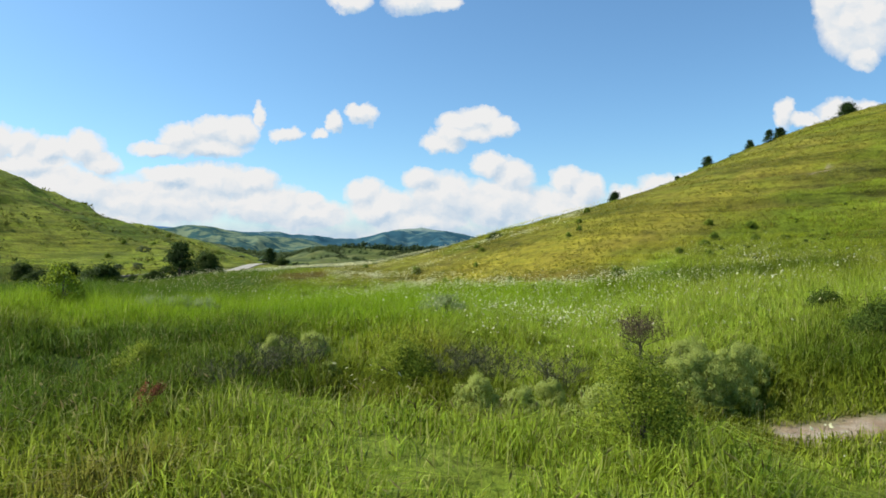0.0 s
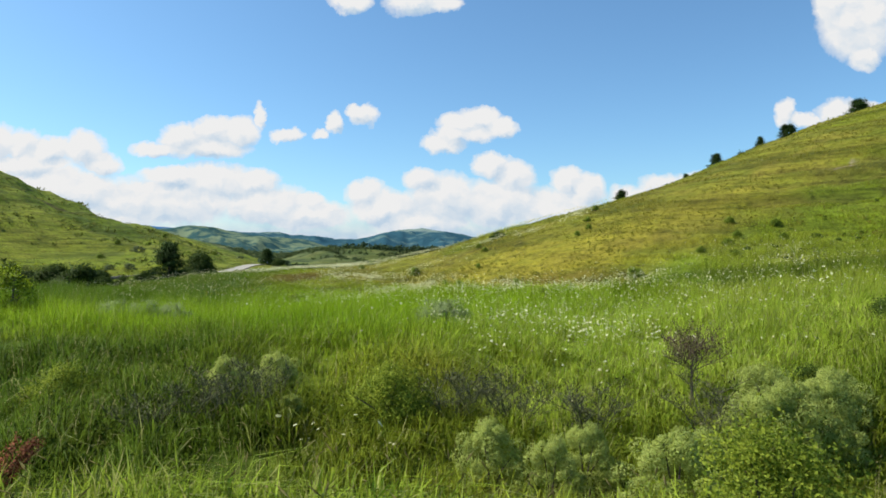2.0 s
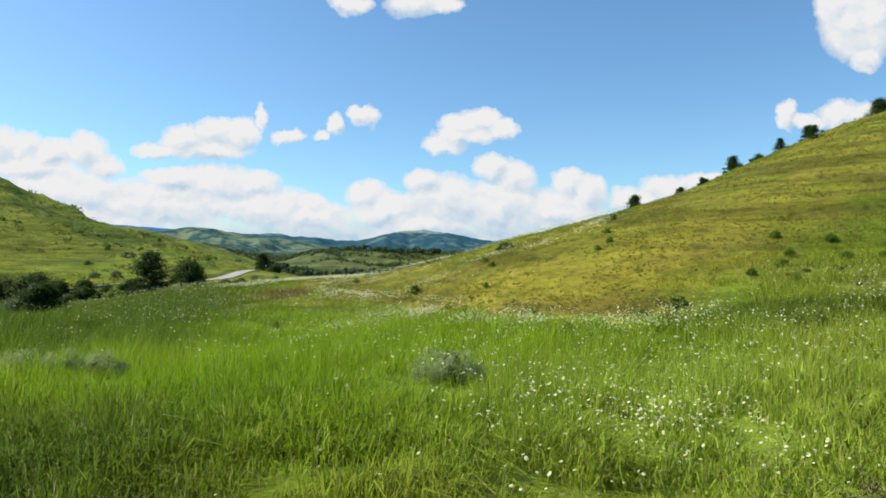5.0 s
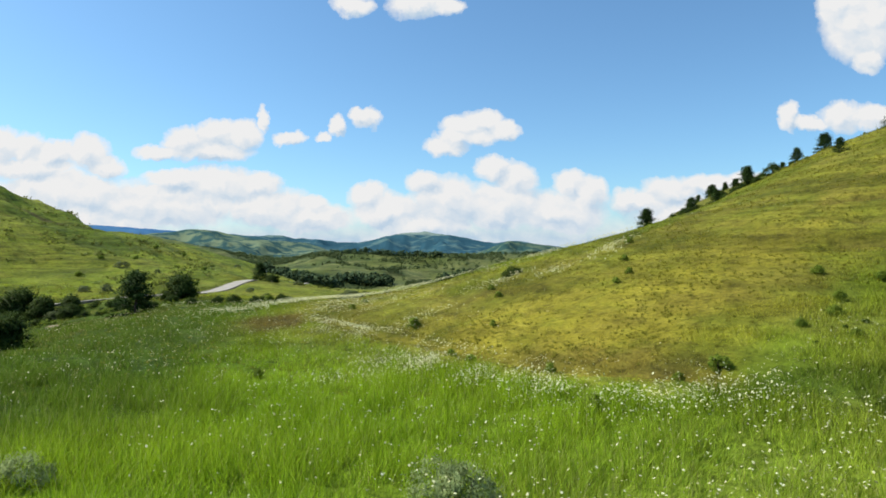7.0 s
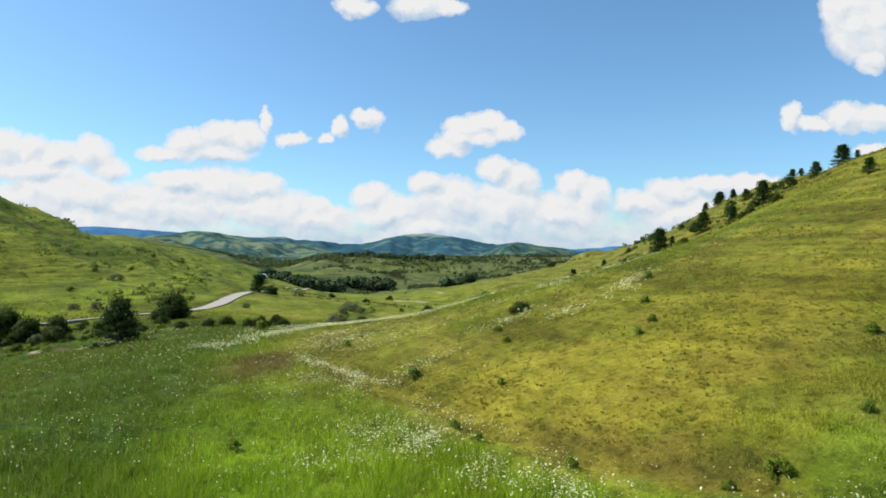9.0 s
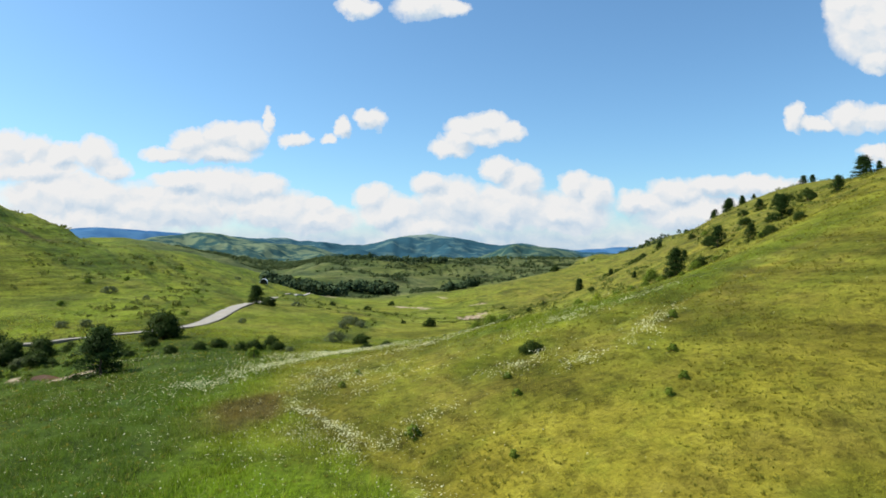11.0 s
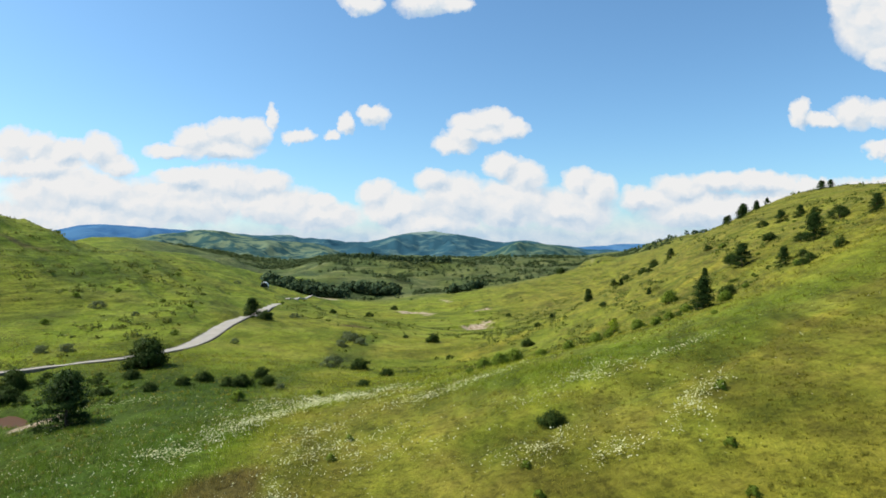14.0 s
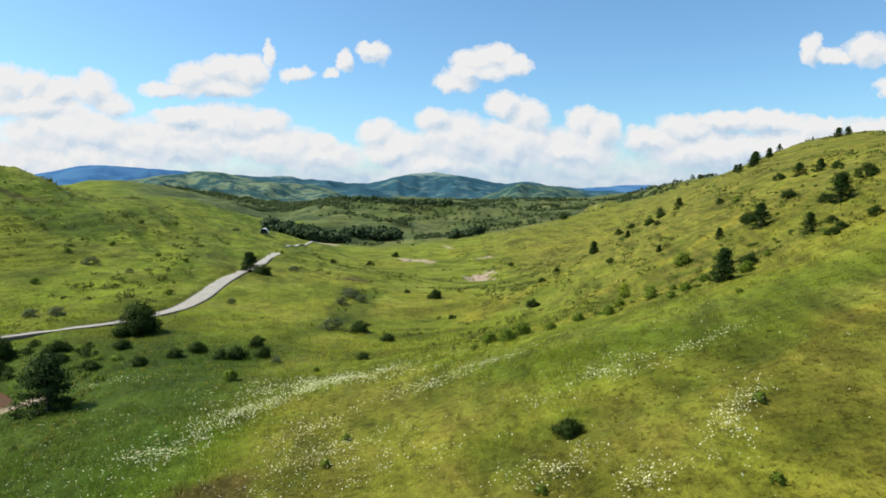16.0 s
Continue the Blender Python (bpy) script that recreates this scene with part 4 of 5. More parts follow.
def pine_tree(seed, height, spread, label, slim=0.0):
    """A pine: bent tapered trunk, limbs in loose whorls, and needle clumps along them, with gaps."""
    rng = np.random.default_rng(seed)
    ob = thing("pine_tree", label, "tree", "pines and junipers on the slopes")
    bend = rng.normal(0, 0.03, 2) * height
    at = lambda q: np.array((bend[0] * q * q, bend[1] * q * q, height * 0.96 * q))
    part("trunk", stick_mesh("trunk", [(at(i / 7), at((i + 1) / 7), 0.035 * height * (1.05 - i / 7) * 0.8, 0.035 * height * (1.05 - (i + 1) / 7) * 0.8) for i in range(7)], BARK, 7), ob)
    sticks, leaves = [], []
    for k in range(34):
        q = 0.03 + 0.93 * (k / 33) ** 0.95
        reach = spread * (1.02 - q ** (1.5 - slim)) * rng.uniform(0.62, 1.15) * min(1, 0.85 + q * 1.2) + 0.04 * height
        turn = k * 2.4 + rng.normal(0, 0.35)
        rise = -0.08 + 0.75 * q + rng.normal(0, 0.1)
        a = at(q)
        b = a + np.array((math.cos(turn), math.sin(turn), rise)) * reach
        sticks.append((a, b, 0.009 * height * (1.1 - q), 0.002 * height))
        for m in range(4):
            c = a + (b - a) * (0.22 + 0.78 * (m + rng.uniform(0, 1)) / 4)
            r = 0.064 * height * rng.uniform(0.8, 1.5)
            leaves.append(c + rng.normal(0, 1, (64, 3)) * r * np.array((0.75, 0.75, 0.42)))
    top = at(1.0) + rng.normal(0, 1, (40, 3)) * np.array((0.03, 0.03, 0.05)) * height
    part("branchwork", stick_mesh("branchwork", sticks, BARK, 4), ob)
    part("crown", leaf_mesh("crown", np.concatenate(leaves + [top]), 0.052 * height, 0.016 * height, rng, PINE, 0.2), ob)
    return ob


def shrub(seed, height, spread, mat, name, label, group, leaf=0.06, lumps=34, per=46, slender=0.5, stems=9, fill=0.55, upright=0.0, puffs=0.0):
    """A bush: stems from the base and leaves in uneven lumps, with gaps between them."""
    rng = np.random.default_rng(seed)
    ob = thing(name, label, "shrub", group)
    sticks, leaves, hearts = [], [], []
    for k in range(lumps):
        turn, up = rng.uniform(0, 2 * math.pi), rng.uniform(0.08, 1.0)
        out = math.sqrt(max(0.0, 1 - (up - 0.30) ** 2 / 0.52)) * rng.uniform(fill, 1.05)
        c = np.array((math.cos(turn) * out * spread, math.sin(turn) * out * spread, up * height * rng.uniform(0.80, 1.0)))
        r = min(height, spread * 1.4) * rng.uniform(0.10, 0.2)
        if puffs:
            ball = rng.normal(0, 1, (per, 3))
            ball /= np.linalg.norm(ball, axis=1)[:, None]
            leaves.append(c + ball * r * puffs * rng.uniform(0.75, 1.1, (per, 1)))
            hearts.append(np.tile(c, (per, 1)))
        else:
            leaves.append(c + rng.normal(0, 1, (per, 3)) * r * np.array((0.7, 0.7, 0.6)))
        if k < stems:
            mid = c * np.array((0.45, 0.45, 0.6))
            sticks += [((0, 0, 0), mid, 0.016 * height, 0.010 * height), (mid, c, 0.010 * height, 0.004 * height)]
    pts = np.concatenate(leaves)
    pts[:, 2] = np.abs(pts[:, 2]) + 0.01
    part("woody_stem", stick_mesh("woody_stem", sticks, BARK, 4), ob)
    part("foliage", leaf_mesh("foliage", pts, leaf, leaf * slender, rng, mat, upright, np.concatenate(hearts) if puffs else None), ob)
    return ob


def dry_shrub(seed, height, spread, label, trunked=False, leafy_bits=0):
    """Bare branching twigs, forked three times."""
    rng = np.random.default_rng(seed)
    ob = thing("dry_shrub", label, "shrub", "dry shrubs in the grass")
    thick, thin, ends = [], [], []
    starts = []
    if trunked:
        for k in range(5):
            thick.append(((0.01 * k, 0, height * 0.11 * k), (0.01 * (k + 1), 0.012 * (k % 2), height * 0.11 * (k + 1)), 0.040 - 0.004 * k, 0.036 - 0.004 * k))
        starts = [np.array((0.02, 0.0, height * h)) for h in (0.34, 0.44, 0.48, 0.50, 0.52, 0.54, 0.55, 0.55, 0.55, 0.55, 0.55)]
    else:
        starts = [rng.normal(0, 0.08 * spread, 3) * np.array((1, 1, 0)) for _ in range(11)]
    for s in starts:
        turn = rng.uniform(0, 2 * math.pi)
        tip = np.array((math.cos(turn) * spread * rng.uniform(0.25, 0.8), math.sin(turn) * spread * rng.uniform(0.25, 0.8), height * rng.uniform(0.6, 0.85)))
        thick.append((s, tip, 0.009, 0.005))
        for _ in range(7):
            a = s + (tip - s) * rng.uniform(0.3, 1.0)
            b = a + np.array((*rng.normal(0, 0.20 * spread, 2), height * rng.uniform(0.06, 0.24)))
            thin.append((a, b, 0.005, 0.003))
            for _ in range(6):
                c = a + (b - a) * rng.uniform(0.2, 1.0)
                d = c + np.array((*rng.normal(0, 0.09 * spread, 2), height * rng.uniform(0.02, 0.14)))
                thin.append((c, d, 0.0034, 0.0018))
                ends.append(d)
    wood = RED_TWIG if trunked else DRY_TWIG
    if trunked:
        part("trunk", stick_mesh("trunk", thick[:5], BARK, 7), ob, "bare dark trunk")
    part("branchwork", stick_mesh("branchwork", thick[5:] if trunked else thick, BARK if trunked else DRY_TWIG, 5), ob)
    part("twig_tangle", stick_mesh("twig_tangle", thin, wood, 3), ob)
    if leafy_bits:
        e = np.array(ends)
        pick = e[rng.integers(0, len(e), leafy_bits)] + rng.normal(0, 0.035, (leafy_bits, 3))
        part("withered_foliage", leaf_mesh("withered_foliage", pick, 0.05, 0.016, rng, wood, 0.4), ob)
    return ob


def rust_plant(x, y):
    """Dock gone to seed: leaning stalks thick with rust-brown seed heads."""
    rng = np.random.default_rng(77)
    ob = thing("dock_plant", "rust-brown dock gone to seed, leaning in grass", "plant", "", x, y)
    sticks, seeds = [], []
    for k in range(7):
        a = np.array((rng.normal(-0.15, 0.10), rng.normal(0, 0.10), 0.0))
        b = a + np.array((0.70 + rng.normal(0, 0.06), rng.normal(0, 0.07), 0.98 + rng.normal(0, 0.06)))
        sticks.append((a, b, 0.008, 0.004))
        for q in np.linspace(0.45, 1.0, 12):
            seeds.append(a + (b - a) * q + rng.normal(0, 0.03, (22, 3)))
    part("stalk", stick_mesh("stalk", sticks, RUST_SEED, 4), ob)
    part("seed_spike", leaf_mesh("seed_spike", np.concatenate(seeds), 0.03, 0.018, rng, RUST_SEED), ob)
    return ob


def plant_at(first, spots, base_h, rng, sink=0.05):
    """Sets the first of a kind on the first spot (x, y, height) and copies of it on the rest."""
    for k, (x, y, h) in enumerate(spots):
        s = h / base_h
        wide = s * rng.uniform(0.88, 1.15)
        m = Matrix.Translation((x, y, z_at(x, y) - sink * h)) @ Matrix.Rotation(rng.uniform(0, 6.28), 4, "Z") @ Matrix.Diagonal((wide, wide, s, 1))
        if k == 0:
            first.matrix_basis = m
        else:
            copy_thing(first, m)


rng0 = np.random.default_rng(5)
# pines and junipers: x, y, height
plant_at(pine_tree(1, 4.7, 2.15, "dark green pine with a bushy crown on short grass"), PINES_A, 4.7, rng0)
plant_at(pine_tree(2, 4.0, 1.35, "slim dark green juniper on the grassy slope", 0.4), PINES_B, 4.0, rng0)
plant_at(pine_tree(3, 3.6, 1.85, "low spreading dark pine on the hillside"), PINES_C, 3.6, rng0)
# broad bushes
plant_at(shrub(11, 3.9, 2.3, DARK_LEAF, "bush", "large rounded dark green bush in the valley", "bushes in the valley", 0.27, 90, 120, fill=0.3), BUSHES_BIG, 3.9, rng0)
plant_at(shrub(12, 2.0, 1.5, DARK_LEAF, "bush", "dark green bush among the grass", "bushes in the valley", 0.17, 60, 100, fill=0.3), BUSHES_DARK, 2.0, rng0)
plant_at(shrub(13, 1.5, 1.1, GREEN_LEAF, "bush", "mid-green low bush on the slope", "bushes in the valley", 0.13, 48, 90, fill=0.3), BUSHES_GREEN, 1.5, rng0)
plant_at(shrub(14, 1.6, 1.5, GREY_LEAF, "willow_shrub", "grey-green willow shrub in the meadow", "grey willow shrubs", 0.13, 48, 90, 0.4, fill=0.3), BUSHES_GREY, 1.6, rng0)
plant_at(shrub(15, 0.55, 0.42, GREEN_LEAF, "low_shrub", "small green tuft shrub on the slope", "small shrubs on the slope", 0.10, 26, 34, fill=0.3), BUSHES_SMALL, 0.55, rng0)
plant_at(shrub(16, 2.4, 1.0, BRIGHT_LEAF, "young_tree", "bright green young leafy tree in the meadow", "", 0.11, 80, 44, fill=0.3), ((-16.6, 26.6, 2.0), (20.6, 106.7, 2.4)), 2.4, rng0)
plant_at(shrub(17, 1.2, 0.85, DARK_LEAF, "bush", "small dark green bush on the hillside", "bushes on the hillsides", 0.11, 46, 80, fill=0.3), BUSHES_SLOPE, 1.2, rng0)
plant_at(shrub(18, 1.0, 0.95, GREEN_LEAF, "bush", "low dull green bush on the hillside", "bushes on the hillsides", 0.11, 40, 80, fill=0.3), BUSHES_LEFT, 1.0, rng0)
plant_at(shrub(25, 0.9, 0.6, PALE_GREY, "willow_shrub", "soft grey-green willow shrub in tall grass", "grey willow shrubs", 0.06, 30, 120, 0.4, 8, 0.5, 0.3),
         ((0.3, 25.5, 1.1), (-0.3, 25.8, 0.85), (-11.4, 26.3, 0.8), (-10.4, 26.8, 0.75), (-12.4, 26.2, 0.8)), 0.9, rng0)
# low scrub on the wet ground by the pool
marsh = np.random.default_rng(47)
MARSH = [(-47 + 11 * marsh.normal() * 0.6, 93 + 6 * marsh.normal() * 0.8, marsh.uniform(0.5, 1.2)) for _ in range(26)]
plant_at(shrub(19, 1.0, 0.9, DARK_LEAF, "bush", "low dark green bush on wet ground", "bushes in the valley", 0.14, 34, 34, fill=0.3), MARSH, 1.0, rng0)
MARSH += [(-39 + 19 * q + 1.2 * marsh.normal(), 91.5 + 6 * q + 1.0 * marsh.normal(), marsh.uniform(0.7, 1.5)) for q in np.linspace(0, 1, 30)]
MARSH += [(-22 + 4 * q + 1.2 * marsh.normal(), 118 + 40 * q + 1.5 * marsh.normal(), marsh.uniform(0.5, 1.2)) for q in np.linspace(0, 1, 16)]
LOW_MARSH = [(-45 + 8 * marsh.normal(), 90 + 6 * marsh.normal(), marsh.uniform(0.3, 0.7)) for _ in range(26)]
plant_at(shrub(26, 0.6, 0.6, GREEN_LEAF, "low_shrub", "low olive-green shrub on wet ground", "small shrubs on the slope", 0.13, 20, 24, fill=0.3), LOW_MARSH, 0.6, rng0)
# scattered low bushes on the eastern flank and along the foot of the upper slope
FLANK = [(13 + 11 * q + 1.2 * marsh.normal(), 32 + 9 * q + 1.6 * marsh.normal(), marsh.uniform(0.22, 0.5)) for q in marsh.uniform(0, 1, 24)]
FLANK += [(20 + 12 * q + 1.0 * marsh.normal(), 40 + 4 * q + 1.5 * marsh.normal(), marsh.uniform(0.25, 0.5)) for q in marsh.uniform(0, 1, 12)]
FLANK += [(12 + 30 * q + 2.0 * marsh.normal(), 94.5 + 10 * q * q + 4.0 * marsh.normal(), marsh.uniform(0.35, 1.0)) for q in marsh.uniform(0, 1, 34)]
FLANK += [(44 + 26 * q + 3.0 * marsh.normal(), 112 + 34 * q + 5.0 * marsh.normal(), marsh.uniform(0.5, 1.2)) for q in marsh.uniform(0, 1, 22)]
plant_at(shrub(27, 0.9, 0.75, THICKET_LEAF, "bush", "low green bush on the grassy flank", "bushes on the hillsides", 0.09, 40, 80, fill=0.3), FLANK, 0.9, rng0)
# the plants by the start
plant_at(shrub(21, 1.35, 0.66, MIXED_LEAF, "leafy_shrub", "young shrub with small yellow-green leaves", "", 0.033, 170, 80, 0.6, 16, 0.25), ((2.46, 7.6, 1.35),), 1.35, rng0)
plant_at(shrub(22, 1.0, 0.55, SAGE_LEAF, "sagebrush", "soft pale grey-green sagebrush in tall grass", "sagebrush by the track", 0.026, 74, 260, 0.6, 10, 0.40, 0.1, 0.95),
         SAGES, 1.0, rng0)
plant_at(shrub(23, 1.05, 0.85, MIXED_LEAF, "leafy_bush", "spreading bush with dark and yellow-green leaves", "", 0.045, 80, 110, 0.6, 14, 0.25),
         ((-0.9, 13.5, 1.05), (-7.2, 14.6, 0.9)), 1.05, rng0)
plant_at(dry_shrub(31, 1.0, 0.85, "leafless grey-brown shrub of fine twigs", False, 380), DRY_SHRUBS, 1.0, rng0)
plant_at(dry_shrub(33, 1.9, 1.3, "small dead tree with a bare dark trunk", True, 1200), ((4.85, 14.9, 1.95),), 1.9, rng0)
plant_at(shrub(24, 1.5, 1.3, THICKET_LEAF, "thicket", "dark green thicket beside the track", "", 0.09, 90, 80, 0.5, 12, 0.25), ((11.6, 16.2, 1.05), (13.2, 15.8, 1.2), (12.9, 20.5, 1.2), (7.5, 15.6, 0.9), (-4.4, 13.9, 0.62), (14.6, 19.0, 1.3)), 1.5, rng0)
rust_plant(-5.4, 10.3)


def scatter(area, per_m2, rng):
    """Even random places in the widening strip ahead, from y0 to y1."""
    y0, y1, k, w = area
    n = int(per_m2 * (k * (y1 * y1 - y0 * y0) + 2 * w * (y1 - y0)))
    y = rng.uniform(y0, y1, n * 2)
    x = rng.uniform(-1, 1, n * 2) * (k * y1 + w)
    keep = np.abs(x) < k * y + w
    return x[keep][:n], y[keep][:n]


def build_grass():
    """All the blades in one sheet: finer and denser near the start, coarser tufts on the hills."""
    rng = np.random.default_rng(9)
    vs, fs, sizes, zx, ns, n0 = [], [], [], [], [], 0
    for (y0, y1, k, w), per, tall, wide, forked in GRASS:
        x, y = scatter((y0, y1, k, w), per, rng)
        clump = fractal(x / 1.3, y / 1.3, 91, 4)
        lush, dry, bare, russet, wood, deep_green, pale, heath = zones(x, y)
        inner = smooth(0, 1, (k * y + w - np.abs(x)) / (0.10 * np.abs(y) + (6.0 if w > 4 else 1.5))) * smooth(-3, 2, y) * (1 - smooth(105, 130, y))
        keep = (rng.uniform(0, 1, len(x)) > bare * 1.1) & (rng.uniform(0, 1, len(x)) < (0.74 + 1.7 * clump + 0.2 * lush) * inner)
        zone = np.stack((lush, dry, bare, russet, wood, deep_green, pale, heath))[:, keep]
        x, y, clump, lush, dry = x[keep], y[keep], clump[keep], lush[keep], dry[keep]
        z = ground_z(x, y)
        h = tall * rng.uniform(0.55, 1.2, len(x)) * (1 + 1.3 * clump) * (1 + 0.25 * lush - 0.35 * dry)
        h = h * (1 - 0.72 * dry_hill(x, y)) * (1 - 0.6 * stroke(x, y, FOOT_PATH[2:], 0.6, 0.2))
        edge = from_line(x, y, FOOT_PATH, 4.5)
        h = h * np.where((edge < 0.5) & (edge > -4.4), 0.5, 1.0)
        h = h * (1 - 0.5 * smooth(6, 11, x) * smooth(29, 33, y))
        h = h * (1 - 0.65 * smooth(4.2, 6.0, x) * smooth(6.0, 7.5, y) * (1 - smooth(12.0, 13.5, y)))
        turn, lean = rng.uniform(0, 2 * math.pi, len(x)), rng.uniform(0.10, 1.25, len(x)) ** 1.2 * h * (0.8 + 0.4 * (y < 22))
        side = np.stack((np.cos(turn), np.sin(turn), 0 * turn), -1) * (wide * rng.uniform(0.6, 1.3, len(x)) / 2)[:, None]
        go = rng.uniform(0, 2 * math.pi, len(x))
        drift = np.stack((np.cos(go) + 0.35, np.sin(go), 0 * go), -1) * lean[:, None]
        base = np.stack((x, y, z - 0.03), -1)
        up = np.zeros_like(base)
        up[:, 2] = h
        m = len(x)
        face = np.stack((rng.normal(0, 0.38, m), rng.normal(0, 0.38, m), np.ones(m)), -1)
        face[:, 0] -= (ground_z(x + 1, y) - z) * 0.8
        face[:, 1] -= (ground_z(x, y + 1) - z) * 0.8
        face /= np.linalg.norm(face, axis=1)[:, None]
        ns.append(np.repeat(face, 5 if forked else 3, 0))
        if forked:
            v = np.stack((base - side, base + side, base + up * 0.62 + drift * 0.30 + side * 0.85, base + up * 0.62 + drift * 0.30 - side * 0.85, base + up * (1.05 - 0.55 * (lean / h))[:, None] + drift), 1)
            i = n0 + 5 * np.arange(m)[:, None]
            fs.append(np.concatenate((i + np.array((0, 1, 2, 3)), i + np.array((3, 2, 4))), 1).ravel())
            sizes.append(np.tile((4, 3), m))
            n0 += 5 * m
            zx.append(np.repeat(zone, 5, axis=1))
        else:
            v = np.stack((base - side, base + side, base + up + drift), 1)
            fs.append((n0 + 3 * np.arange(m)[:, None] + np.arange(3)).ravel())
            sizes.append(np.full(m, 3))
            n0 += 3 * m
            zx.append(np.repeat(zone, 3, axis=1))
        vs.append(v.reshape(-1, 3))
    me = mesh_from("grass", np.concatenate(vs), np.concatenate(fs), np.concatenate(sizes), [BLADES], True,
                   dict(zip(("lush", "dry", "bare", "russet", "wood", "deep_green", "pale", "heath"), np.concatenate(zx, axis=1))), np.concatenate(ns))
    return tagged(new("grass", me), "tall green meadow grass with yellowing blades", "grass", kind="stuff")


def build_seed_grass():
    """Ripe grass: thin bent straws with a drooping seed head each, standing out of the green."""
    rng = np.random.default_rng(59)
    x, y = scatter((2.0, 18.0, 0.78, 2.0), 9.0, rng)
    keep = (fractal(x / 2.2, y / 2.2, 111, 3) + 0.3 * (y < 9) > 0.05) & (zones(x, y)[2] < 0.3)
    x, y = x[keep], y[keep]
    base = np.stack((x, y, ground_z(x, y)), -1)
    n = len(x)
    h, go = rng.uniform(0.50, 0.80, n), rng.uniform(0, 2 * math.pi, n)
    away = np.stack((np.cos(go), np.sin(go), 0 * go), -1)
    side = np.stack((-np.sin(go), np.cos(go), 0 * go), -1)
    up = np.array((0, 0, 1.0)) * h[:, None]
    top = base + up * 0.92 + away * (0.16 * h)[:, None]
    tip = base + up * 1.02 + away * (0.34 * h)[:, None]
    fat = (top + tip) / 2
    v = np.concatenate((np.stack((base - side * 0.003, base + side * 0.003, top), 1).reshape(-1, 3),
                        np.stack((top, fat + side * 0.011, tip, fat - side * 0.011), 1).reshape(-1, 3)))
    f = np.arange(len(v))
    up_face = np.tile((0.0, 0.0, 1.0), (len(v), 1)) + rng.normal(0, 0.3, (len(v), 3))
    me = mesh_from("seed_grass", v, f, np.concatenate((np.full(n, 3), np.full(n, 4))), [STRAW], True, None, up_face / np.linalg.norm(up_face, axis=1)[:, None])
    return tagged(new("seed_grass", me), "ripe straw-coloured seed heads above the grass", "grass", kind="stuff")


def build_flowers():
    """White flower heads on thin stalks, in drifts."""
    rng = np.random.default_rng(19)
    vs, k = [], 5
    drifts = (PATH_FLOWERS, SLOPE_FLOWERS, KNOLL_FLOWERS, FOOT_FLOWERS, MEADOW_FLOWERS, LOOSE_FLOWERS)
    for size, tall, cx, cy, rx, ry, turn, count in [(size, tall, *spot) for size, tall, spots in drifts for spot in spots]:
        count = int(count * (1.25 if cy < 56 else 0.7))
        rx, ry = rx * 1.3, ry * (1.7 if cy < 56 else 1.35)
        a, r = rng.uniform(0, 2 * math.pi, count), np.sqrt(rng.uniform(0, 1, count)) * (1.15 + 0.42 * rng.normal(size=count))
        c, s = math.cos(radians(turn)), math.sin(radians(turn))
        x = cx + rx * r * np.cos(a) * c - ry * r * np.sin(a) * s
        y = cy + rx * r * np.cos(a) * s + ry * r * np.sin(a) * c
        keep = fractal(x / 1.1, y / 1.1, 101, 3) + 0.6 * fractal(x / 3.4, y / 3.4, 103, 2) + 0.26 * rng.normal(size=count) > 0.0
        x, y = x[keep], y[keep]
        m = len(x)
        centre = np.stack((x, y, ground_z(x, y) + tall * rng.uniform(0.75, 1.3, m)), -1)
        rad = 0.50 * size * rng.uniform(0.45, 1.4, m)
        tilt = rng.normal(0, 0.45, (m, 2))
        t = 2 * math.pi * np.arange(k) / k + x[:, None]
        dx, dy = rad[:, None] * np.cos(t), rad[:, None] * np.sin(t)
        rim = centre[:, None] + np.stack((dx, dy, dx * tilt[:, :1] + dy * tilt[:, 1:]), -1)
        cup = centre + np.array((0, 0, 0.35)) * rad[:, None]
        vs.append(np.concatenate((rim, cup[:, None]), 1).reshape(-1, 3))
    vs = np.concatenate(vs)
    fan = np.array([(q, (q + 1) % k, k) for q in range(k)]).ravel()
    fs = (np.arange(len(vs) // (k + 1))[:, None] * (k + 1) + fan).ravel()
    sizes = [3] * (len(fs) // 3)
    me = mesh_from("wildflowers", vs, fs, sizes, [PETAL])
    return tagged(new("wildflowers", me), "drifts of small white wildflowers in grass", "flowers", kind="stuff")


